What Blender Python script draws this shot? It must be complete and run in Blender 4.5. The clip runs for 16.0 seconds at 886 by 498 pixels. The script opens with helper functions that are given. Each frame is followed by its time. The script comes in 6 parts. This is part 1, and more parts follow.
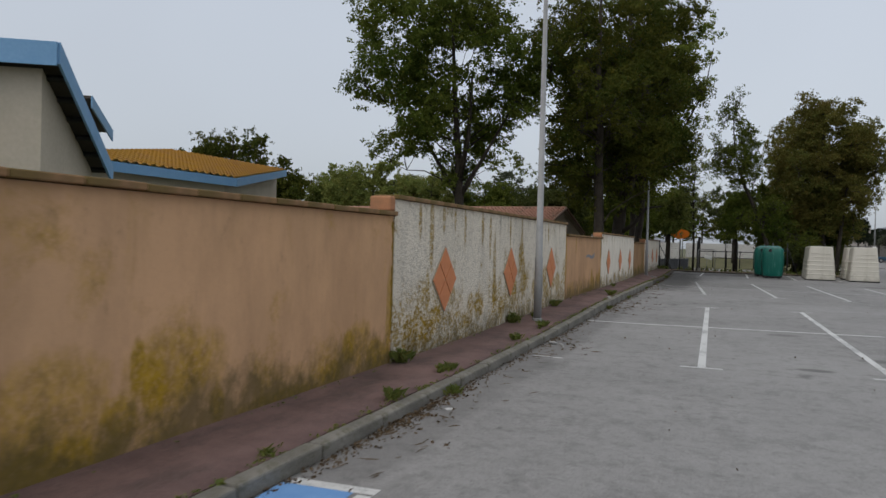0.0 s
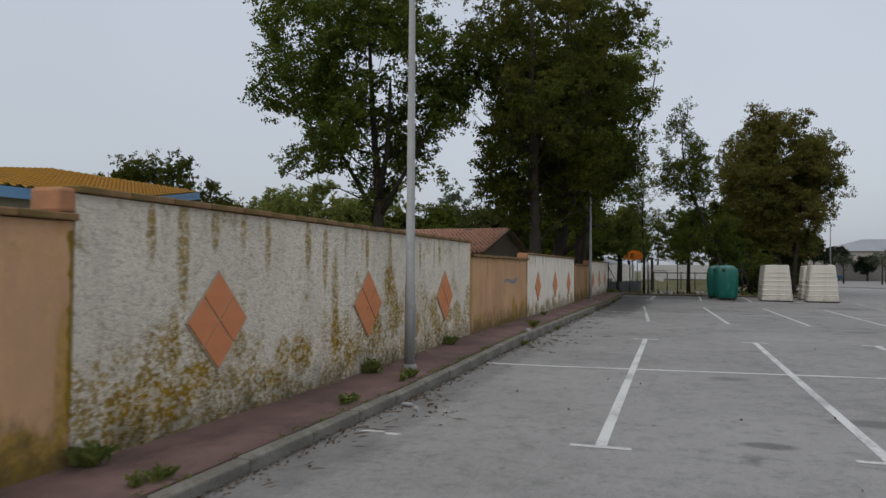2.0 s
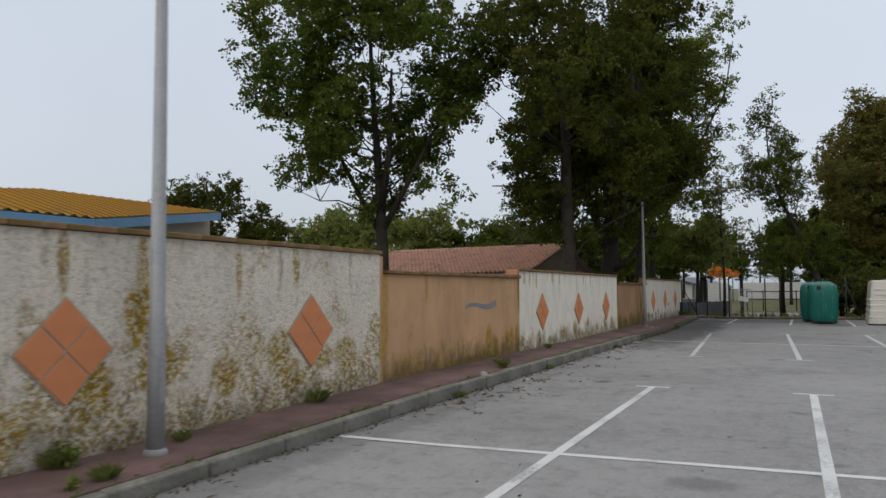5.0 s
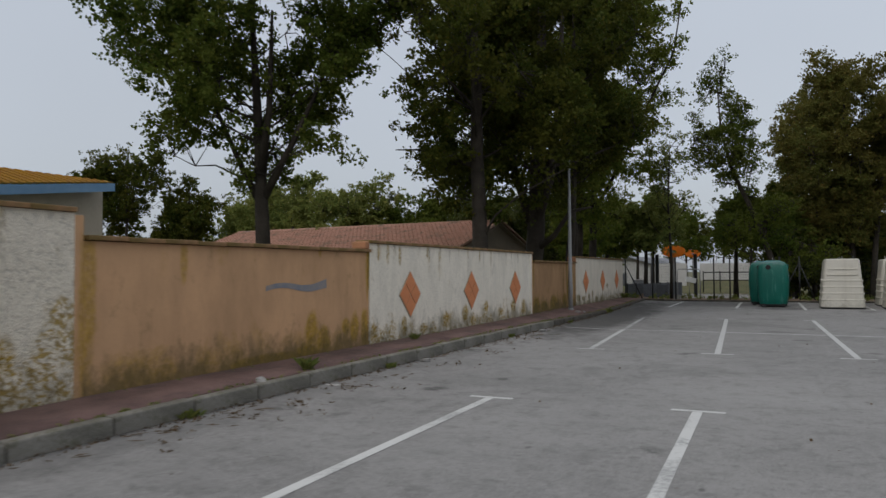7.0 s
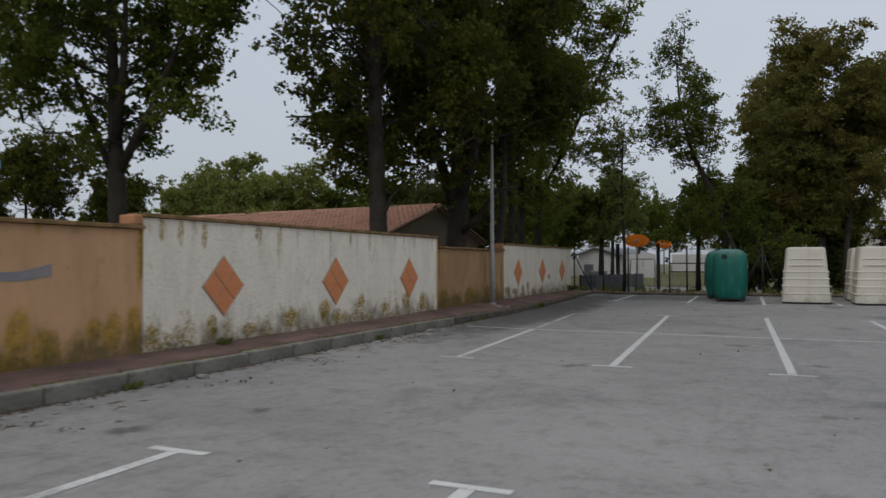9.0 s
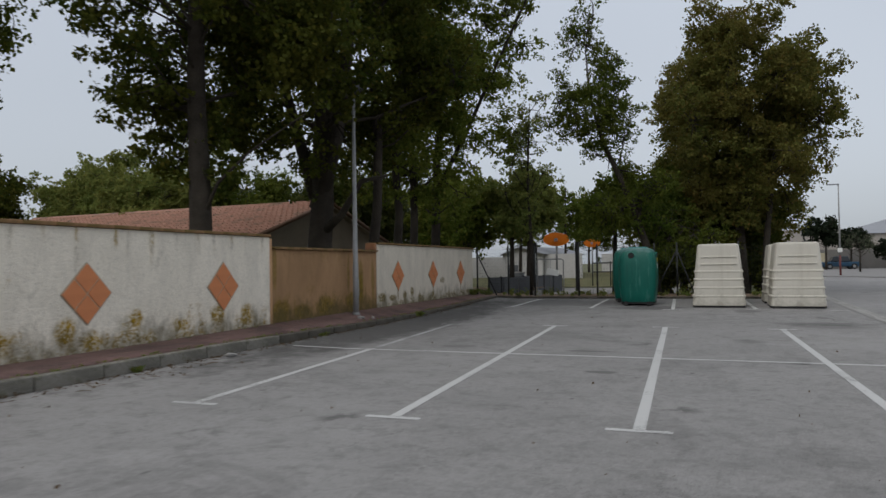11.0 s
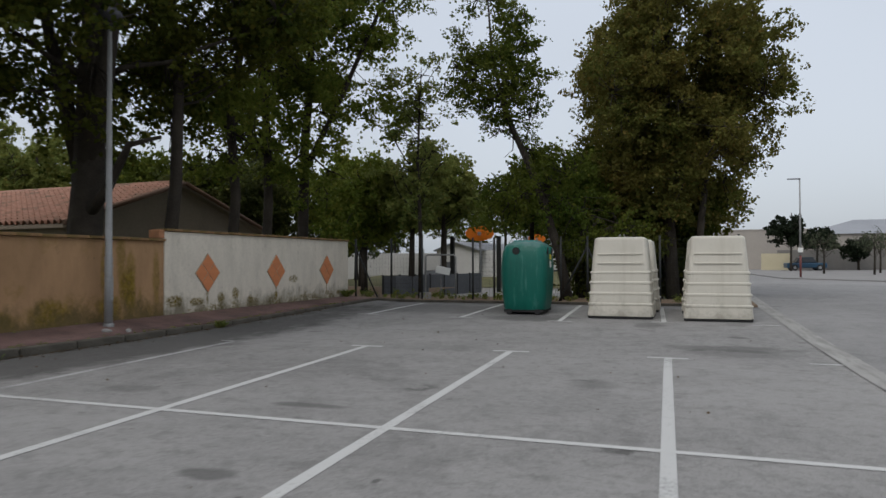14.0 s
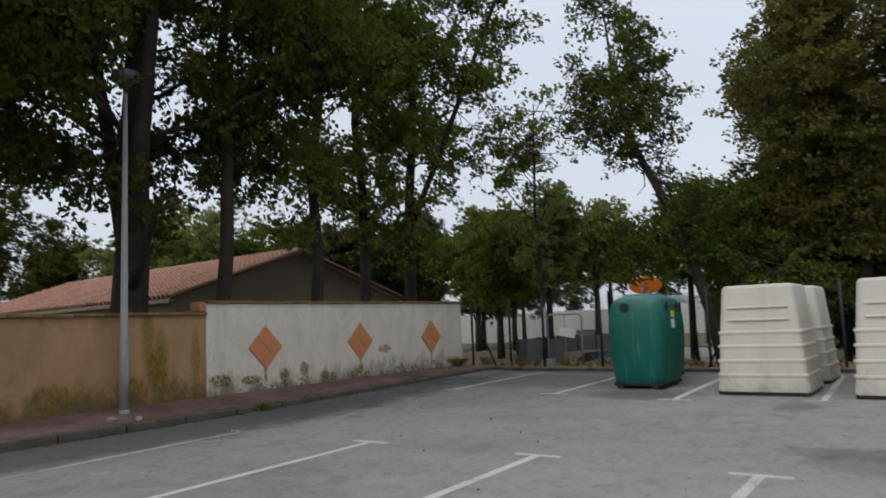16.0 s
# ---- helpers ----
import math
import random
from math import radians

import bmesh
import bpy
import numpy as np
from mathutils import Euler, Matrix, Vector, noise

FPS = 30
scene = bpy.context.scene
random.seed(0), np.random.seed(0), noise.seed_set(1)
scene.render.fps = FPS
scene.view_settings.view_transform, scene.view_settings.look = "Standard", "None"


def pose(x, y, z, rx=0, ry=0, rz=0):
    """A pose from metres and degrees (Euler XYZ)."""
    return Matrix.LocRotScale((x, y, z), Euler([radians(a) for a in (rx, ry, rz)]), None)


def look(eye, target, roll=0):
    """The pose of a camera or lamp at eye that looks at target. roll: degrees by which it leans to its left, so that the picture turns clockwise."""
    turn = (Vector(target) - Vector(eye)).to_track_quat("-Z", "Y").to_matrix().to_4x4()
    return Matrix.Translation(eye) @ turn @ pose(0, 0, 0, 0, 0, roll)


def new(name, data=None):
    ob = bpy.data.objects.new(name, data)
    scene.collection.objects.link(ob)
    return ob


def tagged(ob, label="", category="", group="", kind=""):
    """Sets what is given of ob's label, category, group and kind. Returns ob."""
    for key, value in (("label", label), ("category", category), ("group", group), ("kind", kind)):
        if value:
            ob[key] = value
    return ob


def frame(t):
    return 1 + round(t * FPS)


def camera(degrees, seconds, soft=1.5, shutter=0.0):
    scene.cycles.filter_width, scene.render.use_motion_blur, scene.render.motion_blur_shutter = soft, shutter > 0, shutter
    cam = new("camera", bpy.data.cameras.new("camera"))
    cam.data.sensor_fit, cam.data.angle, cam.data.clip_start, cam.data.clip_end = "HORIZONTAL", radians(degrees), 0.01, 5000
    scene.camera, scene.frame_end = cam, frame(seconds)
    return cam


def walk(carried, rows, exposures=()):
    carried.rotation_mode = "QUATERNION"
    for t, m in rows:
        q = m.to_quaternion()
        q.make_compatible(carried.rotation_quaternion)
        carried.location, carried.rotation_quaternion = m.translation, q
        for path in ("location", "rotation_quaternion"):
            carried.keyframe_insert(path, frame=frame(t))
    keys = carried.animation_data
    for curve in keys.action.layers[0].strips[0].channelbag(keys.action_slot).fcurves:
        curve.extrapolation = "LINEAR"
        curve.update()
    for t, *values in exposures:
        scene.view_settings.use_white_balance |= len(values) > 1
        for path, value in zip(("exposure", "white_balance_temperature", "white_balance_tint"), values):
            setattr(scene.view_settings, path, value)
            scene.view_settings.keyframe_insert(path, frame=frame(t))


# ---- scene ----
cam = camera(63.00, 16.0, shutter=0.5)
PATH = [
    (0, 0.134, -0.637, 1.622, 89.39, -1.47, 21.16),
    (0.5, 0.249, 0.276, 1.620, 89.76, -1.31, 21.73),
    (1, 0.370, 1.251, 1.612, 91.94, -1.27, 19.63),
    (1.5, 0.492, 2.214, 1.600, 91.38, -0.46, 18.19),
    (2, 0.620, 3.128, 1.585, 91.55, -0.36, 18.40),
    (2.5, 0.782, 4.045, 1.578, 91.57, -0.12, 19.89),
    (3, 1.030, 4.893, 1.553, 91.93, -0.32, 21.42),
    (5.5, 2.274, 9.278, 1.574, 93.42, 0.57, 26.99),
    (6, 2.476, 10.354, 1.528, 92.64, 0.46, 25.36),
    (6.5, 2.688, 11.353, 1.499, 92.09, 0.52, 25.21),
    (7, 2.909, 12.305, 1.480, 91.85, 0.41, 24.97),
    (7.5, 3.143, 13.302, 1.462, 91.70, 0.48, 25.37),
    (8, 3.355, 14.281, 1.435, 91.46, 0.22, 25.62),
    (8.5, 3.566, 15.264, 1.402, 91.23, -0.03, 24.96),
    (9, 3.778, 16.209, 1.377, 91.18, 0.20, 24.09),
    (9.5, 3.972, 17.127, 1.363, 91.14, -0.25, 22.51),
    (10, 4.193, 18.045, 1.428, 91.02, 0.49, 21.19),
    (12.5, 5.311, 22.539, 1.324, 91.59, -0.11, 18.47),
    (13, 5.602, 23.403, 1.335, 91.63, -0.35, 17.89),
    (13.5, 5.930, 24.339, 1.356, 90.93, 0.09, 18.07),
    (14, 6.221, 25.288, 1.350, 90.96, 0.17, 18.43),
    (14.5, 6.566, 26.185, 1.363, 91.13, 0.70, 19.56),
    (15, 6.884, 27.115, 1.377, 91.32, 0.82, 23.87),
    (15.5, 7.221, 28.010, 1.402, 93.39, 1.95, 29.96),
    (16, 7.529, 28.881, 1.441, 95.85, 2.29, 35.29),
]
EXPOSURES = [(0, -0.08), (1, -0.03), (2, -0.13), (3, -0.16), (5.5, 0.13), (6, -0.14), (7, -0.2), (9, -0.19), (10, -0.17), (12.5, -0.03), (14.5, 0.06), (15, 0.02), (16, 0.2)]
walk(cam, [(t, pose(x, y, z, rx, ry, rz)) for t, x, y, z, rx, ry, rz in PATH], EXPOSURES)

# ---- world, sun and exposure ----
world = bpy.data.worlds.new("overcast")
scene.world = world
world.use_nodes = True
wn, wl = world.node_tree.nodes, world.node_tree.links
wn.clear()
SUN_EL, SUN_AZ = 48.0, 200.0
sky = wn.new("ShaderNodeTexSky")
sky.sky_type, sky.sun_disc = "NISHITA", False
sky.sun_elevation, sky.sun_rotation = radians(SUN_EL), radians(SUN_AZ)
sky.air_density, sky.dust_density, sky.ozone_density = 1.0, 3.0, 1.0
sat = wn.new("ShaderNodeHueSaturation")
sat.inputs["Saturation"].default_value = 0.35
wl.new(sky.outputs[0], sat.inputs["Color"])
sky_bg = wn.new("ShaderNodeBackground")
sky_bg.inputs[1].default_value = 0.05
wl.new(sat.outputs[0], sky_bg.inputs[0])
# cloud cover: the overcast sky is brighter overhead than at the horizon
geo = wn.new("ShaderNodeTexCoord")
sep = wn.new("ShaderNodeSeparateXYZ")
wl.new(geo.outputs["Generated"], sep.inputs[0])
ramp = wn.new("ShaderNodeValToRGB")
ramp.color_ramp.elements[0].position, ramp.color_ramp.elements[0].color = 0.0, (0.36, 0.395, 0.44, 1)
ramp.color_ramp.elements[1].position, ramp.color_ramp.elements[1].color = 1.0, (0.84, 0.86, 0.90, 1)
mid = ramp.color_ramp.elements.new(0.35)
mid.color = (0.43, 0.475, 0.545, 1)
wl.new(sep.outputs["Z"], ramp.inputs[0])
cloud = wn.new("ShaderNodeTexNoise")
cloud.inputs["Scale"].default_value, cloud.inputs["Detail"].default_value = 1.6, 3
wl.new(geo.outputs["Generated"], cloud.inputs["Vector"])
cr = wn.new("ShaderNodeMapRange")
cr.inputs["From Min"].default_value, cr.inputs["From Max"].default_value = 0.3, 0.7
cr.inputs["To Min"].default_value, cr.inputs["To Max"].default_value = 0.94, 1.06
wl.new(cloud.outputs["Fac"], cr.inputs["Value"])
cloud_bg = wn.new("ShaderNodeBackground")
wl.new(ramp.outputs[0], cloud_bg.inputs[0])
wl.new(cr.outputs[0], cloud_bg.inputs[1])
add = wn.new("ShaderNodeAddShader")
wout = wn.new("ShaderNodeOutputWorld")
wl.new(sky_bg.outputs[0], add.inputs[0])
wl.new(cloud_bg.outputs[0], add.inputs[1])
wl.new(add.outputs[0], wout.inputs[0])

sun_data = bpy.data.lights.new("sun", "SUN")
sun_data.energy, sun_data.angle, sun_data.color = 0.6, radians(25), (1.0, 0.97, 0.93)
sun = new("sun", sun_data)
az, el = radians(SUN_AZ), radians(SUN_EL)
sun.matrix_world = look((40 * math.sin(az) * math.cos(el), 40 * math.cos(az) * math.cos(el), 40 * math.sin(el)), (0, 0, 0))


# ---- materials ----
class Mat:
    """A node material with a few shorthand builders."""

    def __init__(self, name, rough=0.85, metal=0.0, spec=0.3):
        self.m = bpy.data.materials.new(name)
        self.m.use_nodes = True
        self.n, self.l = self.m.node_tree.nodes, self.m.node_tree.links
        self.b = self.n["Principled BSDF"]
        self.b.inputs["Roughness"].default_value = rough
        self.b.inputs["Metallic"].default_value = metal
        self.b.inputs["Specular IOR Level"].default_value = spec
        self.co = self.n.new("ShaderNodeTexCoord").outputs["Object"]

    def mapped(self, scale=(1, 1, 1)):
        v = self.n.new("ShaderNodeMapping")
        v.inputs["Scale"].default_value = scale
        self.l.new(self.co, v.inputs["Vector"])
        return v.outputs[0]

    def noise(self, scale, detail=4, rough=0.55, stretch=None, warp=0.0):
        t = self.n.new("ShaderNodeTexNoise")
        t.inputs["Scale"].default_value, t.inputs["Detail"].default_value, t.inputs["Roughness"].default_value = scale, detail, rough
        t.inputs["Distortion"].default_value = warp
        self.l.new(self.mapped(stretch) if stretch else self.co, t.inputs["Vector"])
        return t.outputs["Fac"]

    def voronoi(self, scale, feature="F1", stretch=None):
        t = self.n.new("ShaderNodeTexVoronoi")
        t.feature = feature
        t.inputs["Scale"].default_value = scale
        self.l.new(self.mapped(stretch) if stretch else self.co, t.inputs["Vector"])
        return t.outputs["Distance"]

    def axis(self, which):
        s = self.n.new("ShaderNodeSeparateXYZ")
        self.l.new(self.co, s.inputs[0])
        return s.outputs[which]

    def range(self, v, a, b, c=0.0, d=1.0):
        t = self.n.new("ShaderNodeMapRange")
        t.inputs["From Min"].default_value, t.inputs["From Max"].default_value = a, b
        t.inputs["To Min"].default_value, t.inputs["To Max"].default_value = c, d
        self.l.new(v, t.inputs["Value"])
        return t.outputs[0]

    def math(self, op, a, b):
        t = self.n.new("ShaderNodeMath")
        t.operation = op
        for i, v in enumerate((a, b)):
            if isinstance(v, (int, float)):
                t.inputs[i].default_value = v
            else:
                self.l.new(v, t.inputs[i])
        return t.outputs[0]

    def mix(self, fac, a, b):
        t = self.n.new("ShaderNodeMix")
        t.data_type = "RGBA"
        for i, v in ((0, fac), (6, a), (7, b)):
            if isinstance(v, tuple):
                t.inputs[i].default_value = (*v, 1)
            elif isinstance(v, (int, float)):
                t.inputs[i].default_value = v
            else:
                self.l.new(v, t.inputs[i])
        return t.outputs[2]

    def island(self):
        return self.n.new("ShaderNodeNewGeometry").outputs["Random Per Island"]

    def each(self):
        return self.n.new("ShaderNodeObjectInfo").outputs["Random"]

    def color(self, v):
        if isinstance(v, tuple):
            self.b.inputs["Base Color"].default_value = (*v, 1)
        else:
            self.l.new(v, self.b.inputs["Base Color"])
        return self

    def bump(self, h, strength=0.4, dist=0.02):
        t = self.n.new("ShaderNodeBump")
        t.inputs["Strength"].default_value, t.inputs["Distance"].default_value = strength, dist
        self.l.new(h, t.inputs["Height"])
        self.l.new(t.outputs[0], self.b.inputs["Normal"])
        return self

    def rough(self, v):
        self.l.new(v, self.b.inputs["Roughness"])
        return self


def plain(name, a, b, scale, rough=0.8, metal=0.0, bump=0.2, fine=None, dist=0.01):
    """Two tones mixed at a coarse and a fine scale."""
    k = Mat(name, rough, metal)
    f = k.math("ADD", k.math("MULTIPLY", k.noise(scale), 0.6), k.math("MULTIPLY", k.noise(fine or scale * 14, 3), 0.4))
    k.color(k.mix(k.range(f, 0.35, 0.65), a, b))
    if bump:
        k.bump(k.noise(fine or scale * 14, 3), bump, dist)
    return k.m


def asphalt_material(name, a, b, dark, stains=()):
    k = Mat(name, 0.9, spec=0.2)
    big = k.range(k.noise(0.22, 5, 0.6), 0.3, 0.7)
    c = k.mix(big, a, b)
    c = k.mix(k.math("MULTIPLY", k.range(k.noise(0.9, 6, 0.65), 0.4, 0.75), 0.55), c, tuple(v * 1.22 for v in a))
    # stone grains
    grain = k.noise(70, 2, 0.7)
    c = k.mix(k.math("MULTIPLY", k.range(grain, 0.45, 0.75), 0.4), c, tuple(v * 1.5 for v in a))
    c = k.mix(k.math("MULTIPLY", k.range(k.noise(45, 2, 0.8), 0.55, 0.7), 0.5), c, dark)
    # coarse mottling of worn binder and bare stone
    c = k.mix(k.math("MULTIPLY", k.range(k.noise(11, 6, 0.8), 0.50, 0.66), 0.42), c, dark)
    c = k.mix(k.math("MULTIPLY", k.range(k.noise(17, 5, 0.8), 0.54, 0.68), 0.40), c, tuple(v * 1.55 for v in a))
    # oil spots and patches
    spots = k.range(k.voronoi(0.6), 0.15, 0.07)
    spots = k.math("MULTIPLY", spots, k.range(k.noise(3.2, 6, 0.7), 0.46, 0.56))
    c = k.mix(k.math("MULTIPLY", spots, 0.75), c, dark)
    # small damp flecks, longer along the rows
    fleck = k.range(k.voronoi(2.6, stretch=(1, 0.55, 1)), 0.085, 0.05)
    fleck = k.math("MULTIPLY", fleck, k.range(k.noise(0.7, 4), 0.47, 0.56))
    c = k.mix(k.math("MULTIPLY", fleck, 0.7), c, dark)
    # fine cracks
    for scale, low, gate in ((0.8, 0.0032, 0.54), (1.9, 0.006, 0.60)):
        wander = k.noise(scale, 8, 0.72)
        crack = k.range(k.math("ABSOLUTE", k.math("SUBTRACT", wander, 0.5), 0.0), low, low * 0.25)
        crack = k.math("MULTIPLY", crack, k.range(k.noise(0.23, 3), gate, gate + 0.06))
        c = k.mix(k.math("MULTIPLY", crack, 0.7), c, dark)
    # pale dust and scuffs
    c = k.mix(k.math("MULTIPLY", k.range(k.noise(5.5, 8, 0.8), 0.56, 0.70), 0.35), c, tuple(v * 1.7 for v in a))
    c = k.mix(k.math("MULTIPLY", k.range(k.noise(0.13, 4, 0.6), 0.42, 0.62), 0.35), c, tuple(v * 1.35 for v in a))
    c = k.mix(k.math("MULTIPLY", k.range(k.noise(0.6, 7, 0.75, stretch=(1, 0.4, 1)), 0.55, 0.68), 0.32), c, dark)
    c = k.mix(k.math("MULTIPLY", k.range(k.noise(3.2, 8, 0.8), 0.50, 0.66), 0.36), c, dark)
    c = k.mix(k.math("MULTIPLY", k.range(k.noise(0.35, 7, 0.75, warp=0.8), 0.56, 0.66), 0.26), c, dark)
    rag = k.math("MULTIPLY", k.math("SUBTRACT", k.noise(2.6, 7, 0.75, stretch=(1, 0.7, 1)), 0.5), 3.0)
    px, py = k.axis("X"), k.axis("Y")
    for x0, y0, rx, ry, f in stains:
        dx = k.math("MULTIPLY", k.math("SUBTRACT", px, x0), 1 / rx)
        dy = k.math("MULTIPLY", k.math("SUBTRACT", py, y0), 1 / ry)
        d = k.math("ADD", k.math("ADD", k.math("MULTIPLY", dx, dx), k.math("MULTIPLY", dy, dy)), rag)
        c = k.mix(k.math("MULTIPLY", k.range(d, 1.15, 0.35), f), c, dark)
    k.color(c).bump(k.math("ADD", grain, k.noise(14, 5, 0.8)), 0.6, 0.008)
    return k.m


def render_wall_material(name, a, b, moss, rough_cast, base_height, drips, top=1.75, spots=(), growth=0.0, streaks=()):
    """Wall render with lichen; heights count from the foot. drips: strength of the runs below the coping joints;
    spots: lichen patches (y, z, half width, half height); streaks: long runs (y, z, half width, half height)."""
    k = Mat(name, 0.92, spec=0.15)
    c = k.mix(k.range(k.noise(0.7, 5, 0.6), 0.3, 0.7), a, b)
    grime_and_shade = tuple(v * 0.62 for v in b)
    c = k.mix(k.math("MULTIPLY", k.range(k.noise(2.2, 6, 0.7, stretch=(1, 1, 0.35)), 0.45, 0.72), 0.45), c, grime_and_shade)
    c = k.mix(k.math("MULTIPLY", k.range(k.noise(26, 3, 0.7), 0.5, 0.75), 0.3 if rough_cast else 0.15), c, grime_and_shade)
    height = None
    if rough_cast:
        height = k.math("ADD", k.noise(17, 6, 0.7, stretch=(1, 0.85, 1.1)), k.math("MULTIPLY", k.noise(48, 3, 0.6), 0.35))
        # crevice shade painted into the colour where the relief is low
        c = k.mix(k.math("MULTIPLY", k.range(height, 0.67, 0.54), 0.62 * rough_cast), c, grime_and_shade)
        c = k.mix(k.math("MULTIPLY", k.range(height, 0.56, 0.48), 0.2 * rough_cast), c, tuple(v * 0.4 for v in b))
    else:
        pits = k.range(k.voronoi(2.3), 0.035, 0.02)
        c = k.mix(k.math("MULTIPLY", pits, 0.8), c, (0.06, 0.045, 0.03))
        c = k.mix(k.math("MULTIPLY", k.range(k.noise(0.8, 5, 0.65, stretch=(1, 1, 0.5)), 0.46, 0.66), 0.4), c, grime_and_shade)
    y, z = k.axis("Y"), k.axis("Z")
    low = k.range(z, 0.05, base_height, 1.0, 0.0)
    moss_tone = k.mix(k.range(k.noise(9, 4), 0.35, 0.65), moss, tuple(v * 0.5 for v in moss))
    speck = k.range(k.noise(24, 5, 0.7, stretch=(1, 0.8, 1.1)), 0.46, 0.54) if rough_cast else k.range(k.noise(20, 5, 0.75), 0.34, 0.52)
    # lichen patches, densest low down
    patch = k.noise(1.35, 7, 0.7, stretch=(1, 1, 0.75), warp=0.5)
    grow = k.math("ADD", patch, k.math("MULTIPLY", low, 0.20))
    edge = (0.585, 0.68) if rough_cast else (0.62, 0.78)
    clumps = k.math("MULTIPLY", k.range(grow, edge[0] - growth, edge[1] - growth), speck)
    c = k.mix(k.math("MULTIPLY", clumps, 0.85 if rough_cast else 0.6), c, moss_tone)
    rag = k.math("MULTIPLY", k.math("SUBTRACT", k.noise(5.5, 6, 0.7, stretch=(1, 1, 0.45)), 0.5), 2.6)
    for group, strength in ((spots, 1.0 if rough_cast else 0.8), (streaks, 0.85 if rough_cast else 0.6)):
        mask = None
        for y0, z0, ry, rz in group:
            dy = k.math("MULTIPLY", k.math("SUBTRACT", y, y0), 1 / ry)
            dz = k.math("MULTIPLY", k.math("SUBTRACT", z, z0), 1 / rz)
            d = k.math("ADD", k.math("MULTIPLY", dy, dy), k.math("MULTIPLY", dz, dz))
            m = k.range(k.math("ADD", d, rag), 1.35, 0.5)
            mask = m if mask is None else k.math("MAXIMUM", mask, m)
        if mask is not None:
            c = k.mix(k.math("MULTIPLY", k.math("MULTIPLY", mask, k.range(speck, 0, 1, 0.35, 1.0)), strength), c, moss_tone)
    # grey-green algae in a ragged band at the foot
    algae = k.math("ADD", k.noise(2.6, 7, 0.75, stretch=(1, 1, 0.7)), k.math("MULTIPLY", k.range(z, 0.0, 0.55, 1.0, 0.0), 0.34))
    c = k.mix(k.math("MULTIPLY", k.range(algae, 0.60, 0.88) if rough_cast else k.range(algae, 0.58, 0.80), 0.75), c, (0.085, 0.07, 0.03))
    # runs below the joints of the coping, of many lengths and widths
    sway = k.math("MULTIPLY", k.math("SUBTRACT", k.noise(1.7, 3, stretch=(1, 1, 0.25)), 0.5), 0.34)
    at = k.math("ABSOLUTE", k.math("SUBTRACT", k.math("FRACT", k.math("MULTIPLY", k.math("ADD", y, sway), 2.02), 0.0), 0.5), 0.0)
    width = k.range(k.noise(1.1, 2, stretch=(1, 1, 0.02)), 0.35, 0.65, 0.05, 0.16)
    run = k.range(k.math("SUBTRACT", at, width), 0.05, -0.07)
    reach = k.range(k.noise(2.3, 2, 0.5, stretch=(1, 1, 0.0)), 0.40, 0.68, 0.0, 0.95)
    fall = k.math("SUBTRACT", top, z)
    run = k.math("MULTIPLY", run, k.range(k.math("SUBTRACT", fall, reach), 0.10, -0.45))
    run = k.math("MULTIPLY", run, k.range(k.noise(17, 5, 0.75, stretch=(1, 1, 0.55)), 0.42, 0.56))
    c = k.mix(k.math("MULTIPLY", run, drips), c, k.mix(k.range(k.noise(3.0, 4), 0.4, 0.6), tuple(v * 0.85 for v in moss), (0.13, 0.105, 0.055)))
    k.color(c)
    if rough_cast:
        k.bump(height, 1.0, 0.04 * rough_cast)
    else:
        k.bump(k.math("ADD", k.noise(6, 4), k.math("MULTIPLY", k.noise(60, 3), 0.25)), 0.4, 0.012)
    return k.m


def leaf_material(name, a, b, c3, glow=0.35):
    k = Mat(name, 0.7, spec=0.12)
    r = k.island()
    c = k.mix(k.range(r, 0.0, 0.75), a, b)
    c = k.mix(k.range(r, 0.82, 1.0), c, c3)
    c = k.mix(k.math("MULTIPLY", k.range(k.noise(0.5, 3), 0.35, 0.7), 0.6), c, c3)
    k.color(c)
    t = k.n.new("ShaderNodeBsdfTranslucent")
    k.l.new(c, t.inputs["Color"])
    s = k.n.new("ShaderNodeMixShader")
    s.inputs[0].default_value = glow
    k.l.new(k.b.outputs[0], s.inputs[1])
    k.l.new(t.outputs[0], s.inputs[2])
    k.l.new(s.outputs[0], k.n["Material Output"].inputs["Surface"])
    return k.m


def tile_material(name, a, b, moss, amount):
    k = Mat(name, 0.85)
    c = k.mix(k.range(k.noise(7, 4), 0.3, 0.7), a, b)
    c = k.mix(k.math("MULTIPLY", k.range(k.noise(1.3, 6, 0.7), 0.62 - amount * 0.4, 0.72 - amount * 0.2), 0.9), c, moss)
    k.color(c).bump(k.noise(30, 3), 0.3, 0.01)
    return k.m


ASPHALT = asphalt_material("asphalt", (0.24, 0.234, 0.227), (0.18, 0.176, 0.171), (0.06, 0.058, 0.056), ((-1.9, 36.0, 1.1, 9.0, 0.75), (7.0, 36.5, 0.8, 0.5, 0.4), (5.55, 40.2, 0.35, 0.5, 0.4), (3.0, 41.2, 1.0, 0.8, 0.6), (-2.3, 10.0, 0.35, 16.0, 0.28), (1.25, 14.5, 0.34, 0.22, 0.45), (1.35, 10.3, 0.24, 0.15, 0.6), (2.46, 11.7, 0.4, 0.25, 0.55), (6.9, 37.0, 1.0, 0.4, 0.5), (0.6, 31.6, 0.34, 0.2, 0.35), (2.87, 31.35, 0.4, 0.12, 0.55), (5.0, 24.3, 0.4, 0.3, 0.4), (3.34, 29.2, 0.24, 0.13, 0.6), (5.3, 33.3, 0.3, 0.3, 0.4), (0.0, 43.0, 3.0, 1.4, 0.35)))
